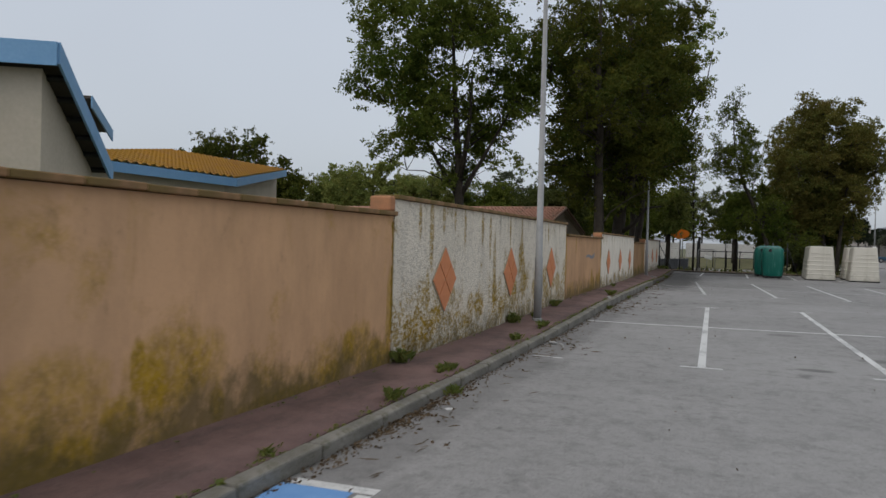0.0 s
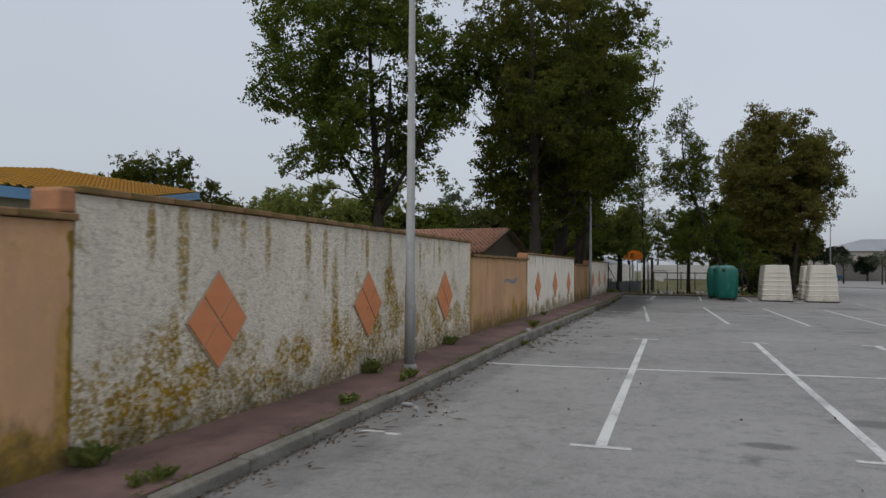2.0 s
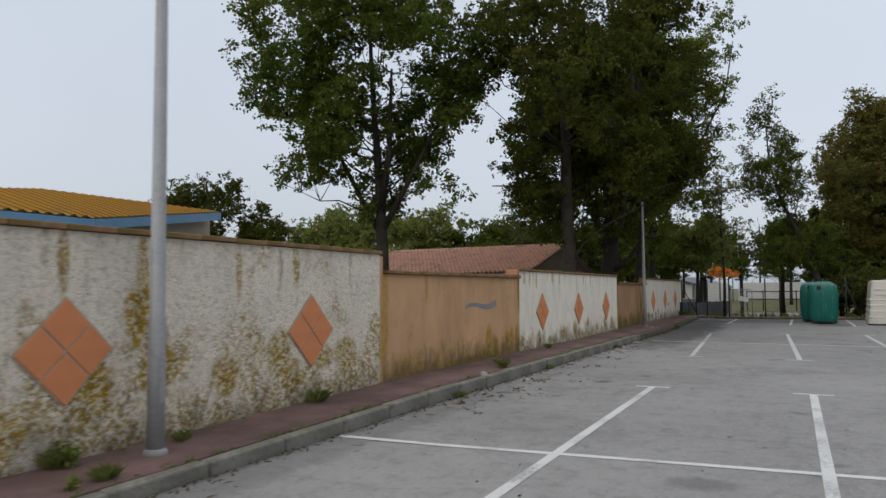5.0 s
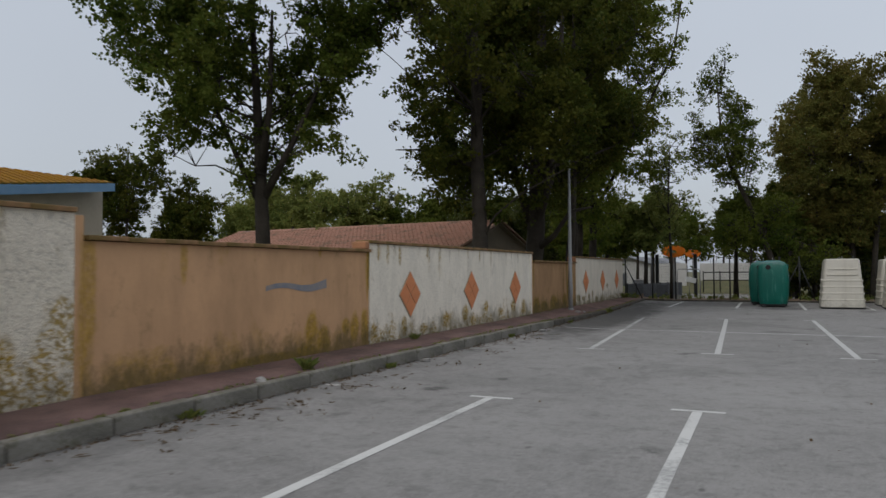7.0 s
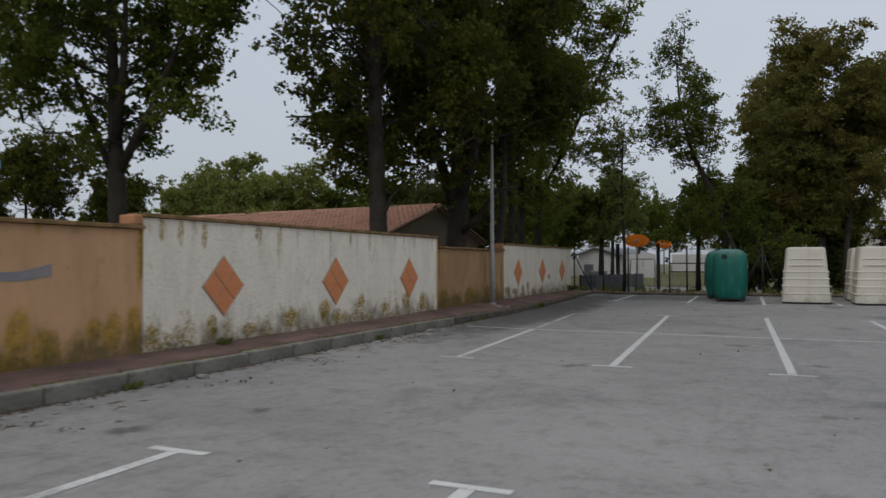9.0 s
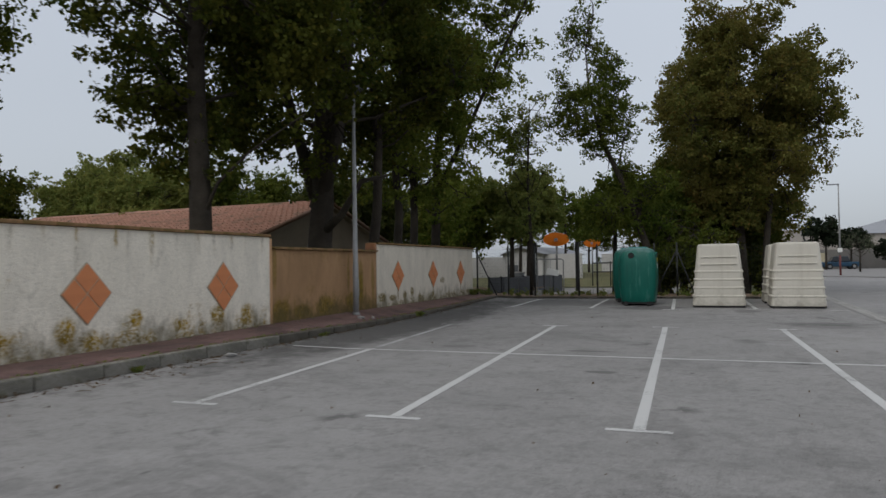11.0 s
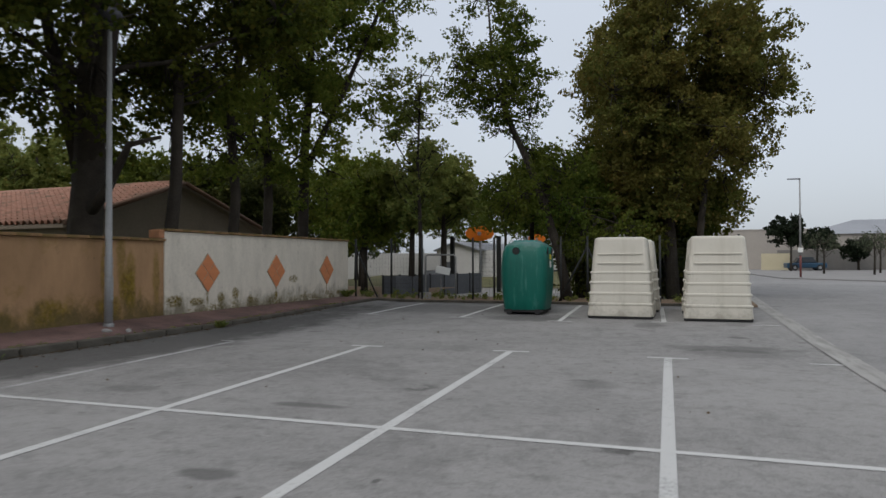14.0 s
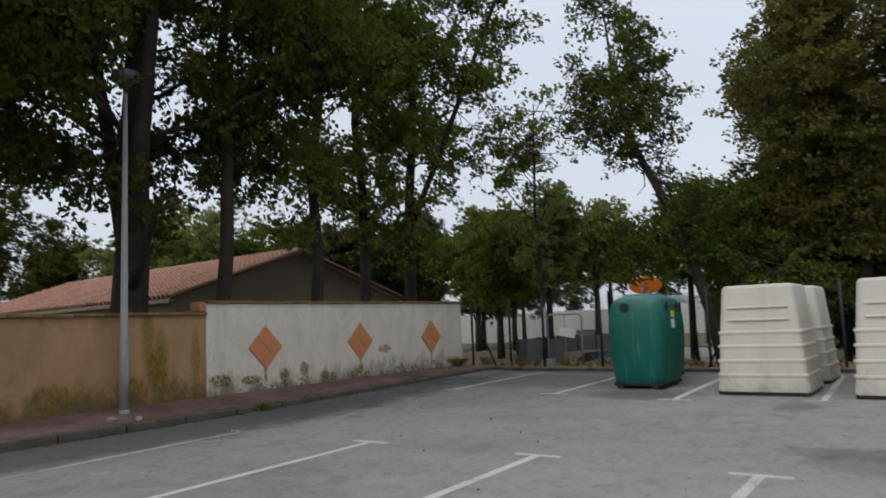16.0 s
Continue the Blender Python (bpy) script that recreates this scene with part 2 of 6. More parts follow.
ROAD = asphalt_material("road_asphalt", (0.225, 0.22, 0.216), (0.185, 0.181, 0.178), (0.10, 0.10, 0.10))
GROUND = plain("grass_earth", (0.06, 0.08, 0.03), (0.14, 0.12, 0.07), 0.3, 0.95, bump=0.5, dist=0.05)
COURT = plain("pale_concrete", (0.24, 0.23, 0.215), (0.31, 0.30, 0.28), 0.4, 0.9)
k_ = Mat("red_tarmac", 0.85)
c_ = k_.mix(k_.range(k_.noise(0.9, 6, 0.65), 0.35, 0.65), (0.088, 0.053, 0.047), (0.19, 0.115, 0.10))
c_ = k_.mix(k_.math("MULTIPLY", k_.range(k_.noise(2.6, 6, 0.75, stretch=(1, 0.4, 1)), 0.5, 0.66), 0.55), c_, (0.05, 0.04, 0.034))
c_ = k_.mix(k_.math("MULTIPLY", k_.range(k_.noise(80, 2, 0.7), 0.5, 0.75), 0.4), c_, (0.24, 0.18, 0.16))
k_.color(c_).bump(k_.noise(70, 3), 0.5, 0.01)
RED_WALK = k_.m
k_ = Mat("kerb_concrete", 0.92)
c_ = k_.mix(k_.range(k_.noise(1.7, 6, 0.65), 0.35, 0.65), (0.10, 0.094, 0.078), (0.22, 0.207, 0.18))
c_ = k_.mix(k_.math("MULTIPLY", k_.range(k_.noise(4.5, 7, 0.75), 0.49, 0.62), 0.8), c_, (0.075, 0.072, 0.038))
c_ = k_.mix(k_.math("MULTIPLY", k_.range(k_.noise(60, 3, 0.7), 0.5, 0.7), 0.4), c_, (0.36, 0.35, 0.32))
c_ = k_.mix(k_.math("MULTIPLY", k_.each(), 0.3), c_, (0.14, 0.13, 0.11))
k_.color(c_).bump(k_.noise(40, 4), 0.6, 0.012)
KERB = k_.m
# darker kerb tone for the stones past y = 31 and the end kerb
KERB_DARK = plain("dark_kerb_concrete", (0.05, 0.045, 0.036), (0.12, 0.108, 0.088), 3.0, 0.95, bump=0.6)
FAR_WALK = plain("grey_paving", (0.19, 0.185, 0.18), (0.24, 0.23, 0.22), 0.4, 0.9)
k_ = Mat("gutter_concrete", 0.9)
c_ = k_.mix(k_.range(k_.noise(1.2, 5), 0.3, 0.7), (0.25, 0.244, 0.232), (0.34, 0.332, 0.314))
c_ = k_.mix(k_.math("MULTIPLY", k_.range(k_.noise(7, 6, 0.7, stretch=(1, 0.12, 1)), 0.47, 0.62), 0.5), c_, (0.13, 0.126, 0.118))
c_ = k_.mix(k_.math("MULTIPLY", k_.range(k_.noise(2.4, 6, 0.75), 0.52, 0.68), 0.4), c_, (0.12, 0.117, 0.11))
k_.color(c_).bump(k_.noise(40, 4), 0.3, 0.01)
GUTTER = k_.m
MOSS = (0.40, 0.245, 0.014)
OLIVE_MOSS = (0.20, 0.14, 0.015)
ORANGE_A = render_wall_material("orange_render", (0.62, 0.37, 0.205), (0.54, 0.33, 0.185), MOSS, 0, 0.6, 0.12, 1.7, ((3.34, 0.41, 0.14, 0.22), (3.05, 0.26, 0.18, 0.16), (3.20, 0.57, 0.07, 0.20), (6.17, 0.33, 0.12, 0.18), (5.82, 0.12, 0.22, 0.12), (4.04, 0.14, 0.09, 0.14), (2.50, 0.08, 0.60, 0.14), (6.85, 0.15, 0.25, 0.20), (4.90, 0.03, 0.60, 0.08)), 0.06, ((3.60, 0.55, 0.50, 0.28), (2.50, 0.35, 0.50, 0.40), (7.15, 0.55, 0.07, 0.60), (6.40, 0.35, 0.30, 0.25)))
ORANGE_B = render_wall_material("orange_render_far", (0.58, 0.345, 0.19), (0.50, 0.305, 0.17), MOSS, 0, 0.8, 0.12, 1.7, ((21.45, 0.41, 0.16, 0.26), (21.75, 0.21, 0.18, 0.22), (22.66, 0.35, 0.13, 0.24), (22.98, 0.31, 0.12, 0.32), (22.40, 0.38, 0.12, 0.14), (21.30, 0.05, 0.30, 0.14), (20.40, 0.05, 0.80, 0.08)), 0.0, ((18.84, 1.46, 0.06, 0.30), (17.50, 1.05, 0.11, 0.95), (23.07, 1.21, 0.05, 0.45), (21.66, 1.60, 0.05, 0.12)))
# stains and streaks, over an orange darkened to hold the trees' shade
ORANGE_STAINED_SHADED = render_wall_material("shaded_stained_orange_render", (0.42, 0.255, 0.138), (0.335, 0.203, 0.108), OLIVE_MOSS, 0, 0.9, 0.3, 1.55, ((34.40, 0.24, 0.40, 0.22), (35.70, 0.27, 0.30, 0.22), (32.60, 0.22, 0.35, 0.22), (36.15, 0.57, 0.20, 0.40), (33.40, 0.17, 0.40, 0.15)), 0.03, ((35.97, 1.12, 0.13, 0.50), (36.20, 0.72, 0.16, 0.60), (32.35, 1.12, 0.10, 0.50), (36.90, 0.72, 0.10, 0.60), (35.55, 0.92, 0.07, 0.50)))
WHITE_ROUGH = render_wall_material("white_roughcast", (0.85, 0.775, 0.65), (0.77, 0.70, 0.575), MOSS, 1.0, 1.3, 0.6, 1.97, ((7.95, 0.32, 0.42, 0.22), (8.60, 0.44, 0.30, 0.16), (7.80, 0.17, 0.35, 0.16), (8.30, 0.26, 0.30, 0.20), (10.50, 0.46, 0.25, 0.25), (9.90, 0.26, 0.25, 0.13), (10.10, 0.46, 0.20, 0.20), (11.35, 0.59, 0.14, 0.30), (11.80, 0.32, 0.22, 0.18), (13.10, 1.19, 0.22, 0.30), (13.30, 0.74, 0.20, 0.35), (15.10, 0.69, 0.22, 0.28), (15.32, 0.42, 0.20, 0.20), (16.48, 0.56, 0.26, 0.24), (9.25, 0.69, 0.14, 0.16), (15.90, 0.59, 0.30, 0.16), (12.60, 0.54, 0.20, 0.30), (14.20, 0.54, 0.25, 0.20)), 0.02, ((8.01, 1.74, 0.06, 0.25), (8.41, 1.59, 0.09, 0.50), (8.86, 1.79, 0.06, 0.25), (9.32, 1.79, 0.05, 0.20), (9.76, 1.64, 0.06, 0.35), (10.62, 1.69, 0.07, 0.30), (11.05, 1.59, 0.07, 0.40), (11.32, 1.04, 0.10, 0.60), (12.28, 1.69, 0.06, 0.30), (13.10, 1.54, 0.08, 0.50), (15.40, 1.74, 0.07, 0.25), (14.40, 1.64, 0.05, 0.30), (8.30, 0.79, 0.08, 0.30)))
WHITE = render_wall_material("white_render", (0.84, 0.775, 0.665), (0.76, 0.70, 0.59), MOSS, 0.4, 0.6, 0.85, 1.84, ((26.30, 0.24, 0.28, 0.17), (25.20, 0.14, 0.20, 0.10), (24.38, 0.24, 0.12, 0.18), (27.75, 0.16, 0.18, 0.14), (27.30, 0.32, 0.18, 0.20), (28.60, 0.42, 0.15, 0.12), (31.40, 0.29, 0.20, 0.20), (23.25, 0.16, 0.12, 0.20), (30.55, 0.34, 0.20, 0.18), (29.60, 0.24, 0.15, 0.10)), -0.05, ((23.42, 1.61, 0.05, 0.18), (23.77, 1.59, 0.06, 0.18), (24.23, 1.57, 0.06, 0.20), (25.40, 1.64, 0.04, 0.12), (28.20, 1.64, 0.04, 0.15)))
# cleaner white; its lower base colour carries the shade beneath the poplars
WHITE_CLEAN_SHADED = render_wall_material("shaded_clean_white_render", (0.73, 0.665, 0.56), (0.66, 0.60, 0.50), OLIVE_MOSS, 0.25, 0.42, 0.2, 1.78, ((37.40, 0.26, 0.24, 0.12), (38.10, 0.22, 0.26, 0.09), (38.95, 0.26, 0.15, 0.13), (39.50, 0.34, 0.14, 0.14), (40.10, 0.18, 0.12, 0.08), (41.22, 0.22, 0.10, 0.10), (44.70, 0.15, 0.14, 0.08), (44.00, 0.17, 0.12, 0.06), (42.60, 0.14, 0.20, 0.05)), -0.05, ((38.48, 0.32, 0.04, 0.20), (41.24, 0.32, 0.04, 0.22), (43.95, 0.34, 0.03, 0.20), (42.10, 0.61, 0.25, 0.10)))
LICHEN = plain("mustard_lichen", (0.30, 0.19, 0.015), (0.20, 0.13, 0.02), 9.0, 0.95, bump=0.6, dist=0.01)
PIER = plain("orange_pier", (0.44, 0.20, 0.10), (0.27, 0.145, 0.08), 6.0, 0.9)
COPING = tile_material("coping_tile", (0.31, 0.17, 0.088), (0.18, 0.108, 0.055), (0.12, 0.085, 0.023), 0.62)
TILE = plain("terracotta_tile", (0.62, 0.235, 0.10), (0.54, 0.20, 0.085), 5.0, 0.7, bump=0.15)
GROUT = plain("tile_grout", (0.42, 0.36, 0.27), (0.33, 0.28, 0.2), 9.0, 0.95)
k_ = Mat("line_paint", 0.7)
k_.color(k_.mix(k_.range(k_.math("ADD", k_.math("MULTIPLY", k_.noise(1.1, 5), 0.55), k_.math("MULTIPLY", k_.noise(22, 5, 0.75), 0.45)), 0.50, 0.60), (0.53, 0.53, 0.515), (0.29, 0.29, 0.285)))
PAINT = k_.m
def worn_paint(name, edge, paint):
    """Road paint rubbed through to the asphalt in places."""
    k = Mat(name, 0.78)
    f = k.math("ADD", k.math("MULTIPLY", k.noise(0.8, 5), 0.5), k.math("MULTIPLY", k.noise(26, 5, 0.75), 0.5))
    k.color(k.mix(k.range(f, edge, edge + 0.1), paint, (0.19, 0.187, 0.183)))
    return k.m


PAINT_WORN = worn_paint("faint_line_paint", 0.47, (0.38, 0.38, 0.375))
PAINT_MID = worn_paint("rubbed_line_paint", 0.54, (0.46, 0.46, 0.45))
BLUE_PAINT = plain("blue_road_paint", (0.11, 0.25, 0.50), (0.15, 0.30, 0.54), 4.0, 0.75)
GALV = plain("galvanised_steel", (0.31, 0.31, 0.305), (0.22, 0.22, 0.218), 2.0, 0.6, 0.15, 0.05)
DARK_STEEL = plain("dark_fence_steel", (0.02, 0.022, 0.022), (0.035, 0.035, 0.034), 4.0, 0.6, 0.2, 0.05)
GREEN_TOP = plain("faded_green_fibreglass", (0.10, 0.26, 0.25), (0.06, 0.22, 0.20), 2.0, 0.5, 0.0, 0.08)
k_ = Mat("cream_fibreglass", 0.5)
c_ = k_.mix(k_.range(k_.noise(1.0, 5), 0.3, 0.7), (0.56, 0.53, 0.46), (0.49, 0.465, 0.40))
c_ = k_.mix(k_.math("MULTIPLY", k_.range(k_.noise(6, 5, 0.6, stretch=(1, 1, 0.12)), 0.5, 0.75), 0.28), c_, (0.30, 0.27, 0.21))
c_ = k_.mix(k_.math("MULTIPLY", k_.range(k_.math("ADD", k_.noise(5, 6, 0.75), k_.range(k_.axis("Z"), 0.0, 0.5, 0.25, 0.0)), 0.58, 0.85), 0.6), c_, (0.22, 0.20, 0.16))
k_.color(c_).bump(k_.noise(30, 3), 0.08, 0.01)
BIN_WHITE = k_.m
k_ = Mat("green_fibreglass", 0.45)
c_ = k_.mix(k_.range(k_.noise(1.2, 5), 0.3, 0.7), (0.002, 0.088, 0.066), (0.004, 0.118, 0.088))
c_ = k_.mix(k_.math("MULTIPLY", k_.range(k_.noise(11, 5, 0.7, stretch=(1, 1, 0.07)), 0.56, 0.72), 0.55), c_, (0.10, 0.24, 0.21))
c_ = k_.mix(k_.math("MULTIPLY", k_.range(k_.noise(7, 5, 0.7, stretch=(1, 1, 0.1)), 0.52, 0.75), 0.5), c_, (0.002, 0.05, 0.038))
c_ = k_.mix(k_.range(k_.math("ADD", k_.axis("Z"), k_.math("MULTIPLY", k_.noise(6, 5), 0.25)), 1.68, 1.84), c_, (0.13, 0.21, 0.20))
k_.color(c_).bump(k_.noise(30, 3), 0.08, 0.01)
GREEN_PLASTIC = k_.m
BLACK = plain("black_rubber", (0.012, 0.012, 0.012), (0.025, 0.025, 0.025), 5.0, 0.7)
BLUE_TRIM = plain("blue_painted_fascia", (0.14, 0.30, 0.50), (0.19, 0.35, 0.55), 1.2, 0.6, bump=0.05)
CREAM_WALL = plain("cream_house_render", (0.48, 0.43, 0.35), (0.40, 0.36, 0.29), 0.8, 0.9)
# house render toned down so that its colour includes the trees' shade
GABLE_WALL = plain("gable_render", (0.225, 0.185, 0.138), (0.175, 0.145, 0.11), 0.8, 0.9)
FAR_WHITE = plain("far_white_wall", (0.52, 0.51, 0.49), (0.44, 0.43, 0.41), 0.5, 0.9)
FAR_BEIGE = plain("far_beige_wall", (0.37, 0.335, 0.295), (0.31, 0.285, 0.255), 0.3, 0.9)
FAR_GREY = plain("far_grey_roof", (0.27, 0.28, 0.30), (0.22, 0.23, 0.25), 0.5, 0.8)
TILE_PINK = tile_material("canal_tile", (0.43, 0.235, 0.17), (0.27, 0.145, 0.10), (0.17, 0.12, 0.085), 0.3)
VERGE = plain("brown_verge_tile", (0.15, 0.085, 0.055), (0.09, 0.058, 0.04), 4.0, 0.9)
TILE_MOSSY = tile_material("mossy_tile", (0.46, 0.26, 0.09), (0.36, 0.2, 0.07), (0.48, 0.275, 0.035), 0.8)
BARK = plain("bark", (0.022, 0.018, 0.014), (0.055, 0.045, 0.034), 3.0, 0.95, bump=0.8, dist=0.03)
BARK_GREY = plain("grey_bark", (0.12, 0.105, 0.09), (0.2, 0.18, 0.155), 3.0, 0.95, bump=0.8, dist=0.03)
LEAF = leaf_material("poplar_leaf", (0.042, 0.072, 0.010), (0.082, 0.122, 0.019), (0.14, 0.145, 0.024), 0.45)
# darker leaf copy, with the crowns' deep shadow put into its colour
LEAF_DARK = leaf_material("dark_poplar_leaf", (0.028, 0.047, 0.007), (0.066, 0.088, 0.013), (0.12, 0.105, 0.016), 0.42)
LEAF_OLIVE = leaf_material("olive_tinged_leaf", (0.072, 0.092, 0.020), (0.132, 0.142, 0.033), (0.185, 0.13, 0.034), 0.5)
LEAF_LIGHT = leaf_material("light_green_leaf", (0.10, 0.14, 0.035), (0.16, 0.20, 0.05), (0.24, 0.23, 0.06), 0.42)
LEAF_FAR = leaf_material("far_green_leaf", (0.03, 0.047, 0.014), (0.06, 0.078, 0.021), (0.10, 0.10, 0.025))
LEAF_GREY = leaf_material("grey_green_leaf", (0.05, 0.065, 0.04), (0.08, 0.095, 0.055), (0.10, 0.10, 0.06))
PINE = leaf_material("pine_needle", (0.008, 0.014, 0.008), (0.016, 0.025, 0.012), (0.02, 0.025, 0.012), 0.1)
WEED = leaf_material("weed_leaf", (0.09, 0.14, 0.035), (0.15, 0.20, 0.05), (0.24, 0.22, 0.06), 0.4)
DEAD = leaf_material("dead_leaf", (0.06, 0.04, 0.025), (0.10, 0.065, 0.035), (0.14, 0.10, 0.06), 0.1)
HOOP_ORANGE = plain("orange_backboard", (0.75, 0.20, 0.015), (0.68, 0.17, 0.012), 3.0, 0.5)
STICKER_WHITE = plain("white_sticker", (0.7, 0.7, 0.66), (0.62, 0.62, 0.6), 6.0, 0.6, bump=0)
STICKER_YELLOW = plain("yellow_sticker", (0.62, 0.50, 0.06), (0.55, 0.44, 0.05), 6.0, 0.6, bump=0)
GREY_SCRAWL = plain("grey_overpaint", (0.15, 0.18, 0.23), (0.30, 0.25, 0.215), 6.0, 0.9, bump=0)
LIGHT_GLASS = plain("lamp_bowl", (0.05, 0.05, 0.055), (0.08, 0.08, 0.085), 4.0, 0.25, bump=0)
CAR_BLUE = plain("blue_car_paint", (0.018, 0.055, 0.10), (0.025, 0.07, 0.12), 2.0, 0.3, bump=0)
CAR_GLASS = plain("dark_car_glass", (0.02, 0.025, 0.03), (0.03, 0.035, 0.04), 2.0, 0.1, bump=0)
RED_PAINT = plain("red_pole_paint", (0.15, 0.04, 0.035), (0.12, 0.04, 0.035), 3.0, 0.6, bump=0)
DIRT = plain("dry_earth", (0.16, 0.11, 0.075), (0.22, 0.16, 0.11), 0.7, 0.95, bump=0.6, dist=0.03)


# brighter poplar leaf copy: the stronger light is in its colour
LEAF_LIT = leaf_material("lit_poplar_leaf", (0.065, 0.105, 0.015), (0.13, 0.175, 0.028), (0.20, 0.20, 0.035), 0.5)


# ---- mesh helpers ----
def part(name, bm, material, parent=None, label=""):
    """Links a bmesh as one mesh object, under a thing or a part when one is given."""
    me = bpy.data.meshes.new(name)
    bm.to_mesh(me)
    bm.free()
    return mesh_object(name, me, material, parent, label)


def mesh_object(name, me, material, parent=None, label=""):
    if material and not me.materials:
        me.materials.append(material)
    ob = new(name, me)
    ob.parent = parent
    return tagged(ob, label) if label else ob


def thing(name, label, category, at=(0, 0, 0), turn=0, group="", kind=""):
    """An Empty at a thing's base."""
    e = new(name)
    e.matrix_world = pose(*at, 0, 0, turn)
    e.empty_display_size = 0.1
    return tagged(e, label, category, group, kind)


def box(bm, x0, x1, y0, y1, z0, z1, bevel=0.0, m=None):
    geom = bmesh.ops.create_cube(bm, size=1.0)
    vs = geom["verts"]
    for v in vs:
        v.co = Vector(((x0 + x1) / 2 + v.co.x * (x1 - x0), (y0 + y1) / 2 + v.co.y * (y1 - y0), (z0 + z1) / 2 + v.co.z * (z1 - z0)))
    if bevel:
        es = list({e for v in vs for e in v.link_edges})
        vs = bmesh.ops.bevel(bm, geom=es, offset=bevel, segments=2, affect="EDGES", profile=0.5)["verts"]
    if m:
        for v in vs:
            v.co = m @ v.co
    return bm


def boxed(x0, x1, y0, y1, z0, z1, bevel=0.0, m=None):
    return box(bmesh.new(), x0, x1, y0, y1, z0, z1, bevel, m)


def tube(bm, points, radii, sides=8):
    """A tapered tube through points."""
    rings = []
    points = [Vector(p) for p in points]
    for i, p in enumerate(points):
        d = points[min(i + 1, len(points) - 1)] - points[max(i - 1, 0)]
        d = d.normalized() if d.length > 1e-6 else Vector((0, 0, 1))
        u = d.cross(Vector((0.31, 0.87, 0.17))).normalized()
        w = d.cross(u)
        rings.append([bm.verts.new(p + (u * math.cos(a) + w * math.sin(a)) * radii[i]) for a in (2 * math.pi * k / sides for k in range(sides))])
    for a, b in zip(rings, rings[1:]):
        for k in range(sides):
            bm.faces.new((a[k], a[(k + 1) % sides], b[(k + 1) % sides], b[k])).smooth = True
    bm.faces.new(rings[0][::-1])
    bm.faces.new(rings[-1])
    return bm


def tubed(points, radii, sides=8):
    return tube(bmesh.new(), points, radii if isinstance(radii, (list, tuple)) else [radii] * len(points), sides)


def poly(points, z=None):
    bm = bmesh.new()
    bm.faces.new([bm.verts.new((*p, z) if z is not None else p) for p in points])
    return bm


def smooth(a, b, v):
    s = min(1.0, max(0.0, (v - a) / (b - a)))
    return s * s * (3 - 2 * s)


def far_rise(y):
    """How far the ground climbs towards the end of the car park."""
    return 0.15 * smooth(35, 46.5, y)


def rise(y):
    """How far the kerb side of the car park rises along the wall."""
    return 0.03 * smooth(12, 18, y)


def kerb_top(y):
    return 0.105 + 0.095 * smooth(10, 19, y) - 0.065 * smooth(28, 36, y) + 0.11 * smooth(37, 46, y)


def wall_foot(y):
    """The height of the pavement where it meets the wall."""
    return 0.152 + 0.095 * smooth(10, 19, y) + 0.05 * smooth(26, 38, y)


def pave(x, y):
    """The height of the pavement, which falls from the wall to the kerb."""
    return kerb_top(y) + (wall_foot(y) - kerb_top(y)) * min(1.0, max(0.0, (-2.7 - x) / 0.85))


def lot(x, y):
    """The height of the car park's surface."""
    return far_rise(y) + (rise(y) * smooth(-1.7, -2.5, x) if x < -1.7 else 0.0)


def sheet(xs, ys, height, drop=0.0):
    """A grid of quads over xs and ys with heights from a function, given a skirt."""
    bm = bmesh.new()
    g = [[bm.verts.new((x, y, height(x, y))) for x in xs] for y in ys]
    for a, b in zip(g, g[1:]):
        for i in range(len(xs) - 1):
            bm.faces.new((a[i], a[i + 1], b[i + 1], b[i])).smooth = True
    if drop:
        rim = g[0] + [r[-1] for r in g[1:]] + g[-1][-2::-1] + [r[0] for r in g[-2:0:-1]]
        low = [bm.verts.new(v.co - Vector((0, 0, drop))) for v in rim]
        for i in range(len(rim)):
            j = (i + 1) % len(rim)
            bm.faces.new((rim[j], rim[i], low[i], low[j]))
    return bm


def steps(a, b, n):
    return [a + (b - a) * i / n for i in range(n + 1)]


# ---- the ground ----
WALL_X, KERB_X, END_Y = -3.55, -2.57, 45.3
ground = part("ground", sheet([-600, -60, -3.4, 10, 60, 600], [-300, -40, 46, 60, 120, 900], lambda x, y: -0.06), GROUND)
tagged(ground, "rough grass and bare earth round the car park", "ground", kind="structure")
car_park = part("car_park", sheet(steps(KERB_X, -1.65, 6) + [-0.5, 2, 5, 8.0, 12.0], steps(-16, END_Y, 62), lot, 0.2), ASPHALT)
tagged(car_park, "worn grey asphalt of an empty car park", "pavement", kind="structure")


def gutter_x(y):
    return 8.0 + 0.015 * max(0.0, 45 - y) if y < 45 else 8.0 + 0.02 * (y - 45)


ROAD_EDGE = [(gutter_x(y), y) for y in steps(-30, 75, 42)]


def strip(line, w0, w1, z, drop=0.0):
    """A ribbon beside a line in the plan, from offset w0 to w1 in x."""
    bm = bmesh.new()
    a = [bm.verts.new((x + w0, y, z + far_rise(y))) for x, y in line]
    b = [bm.verts.new((x + w1, y, z + far_rise(y))) for x, y in line]
    for i in range(len(line) - 1):
        bm.faces.new((a[i], b[i], b[i + 1], a[i + 1]))
    return bm


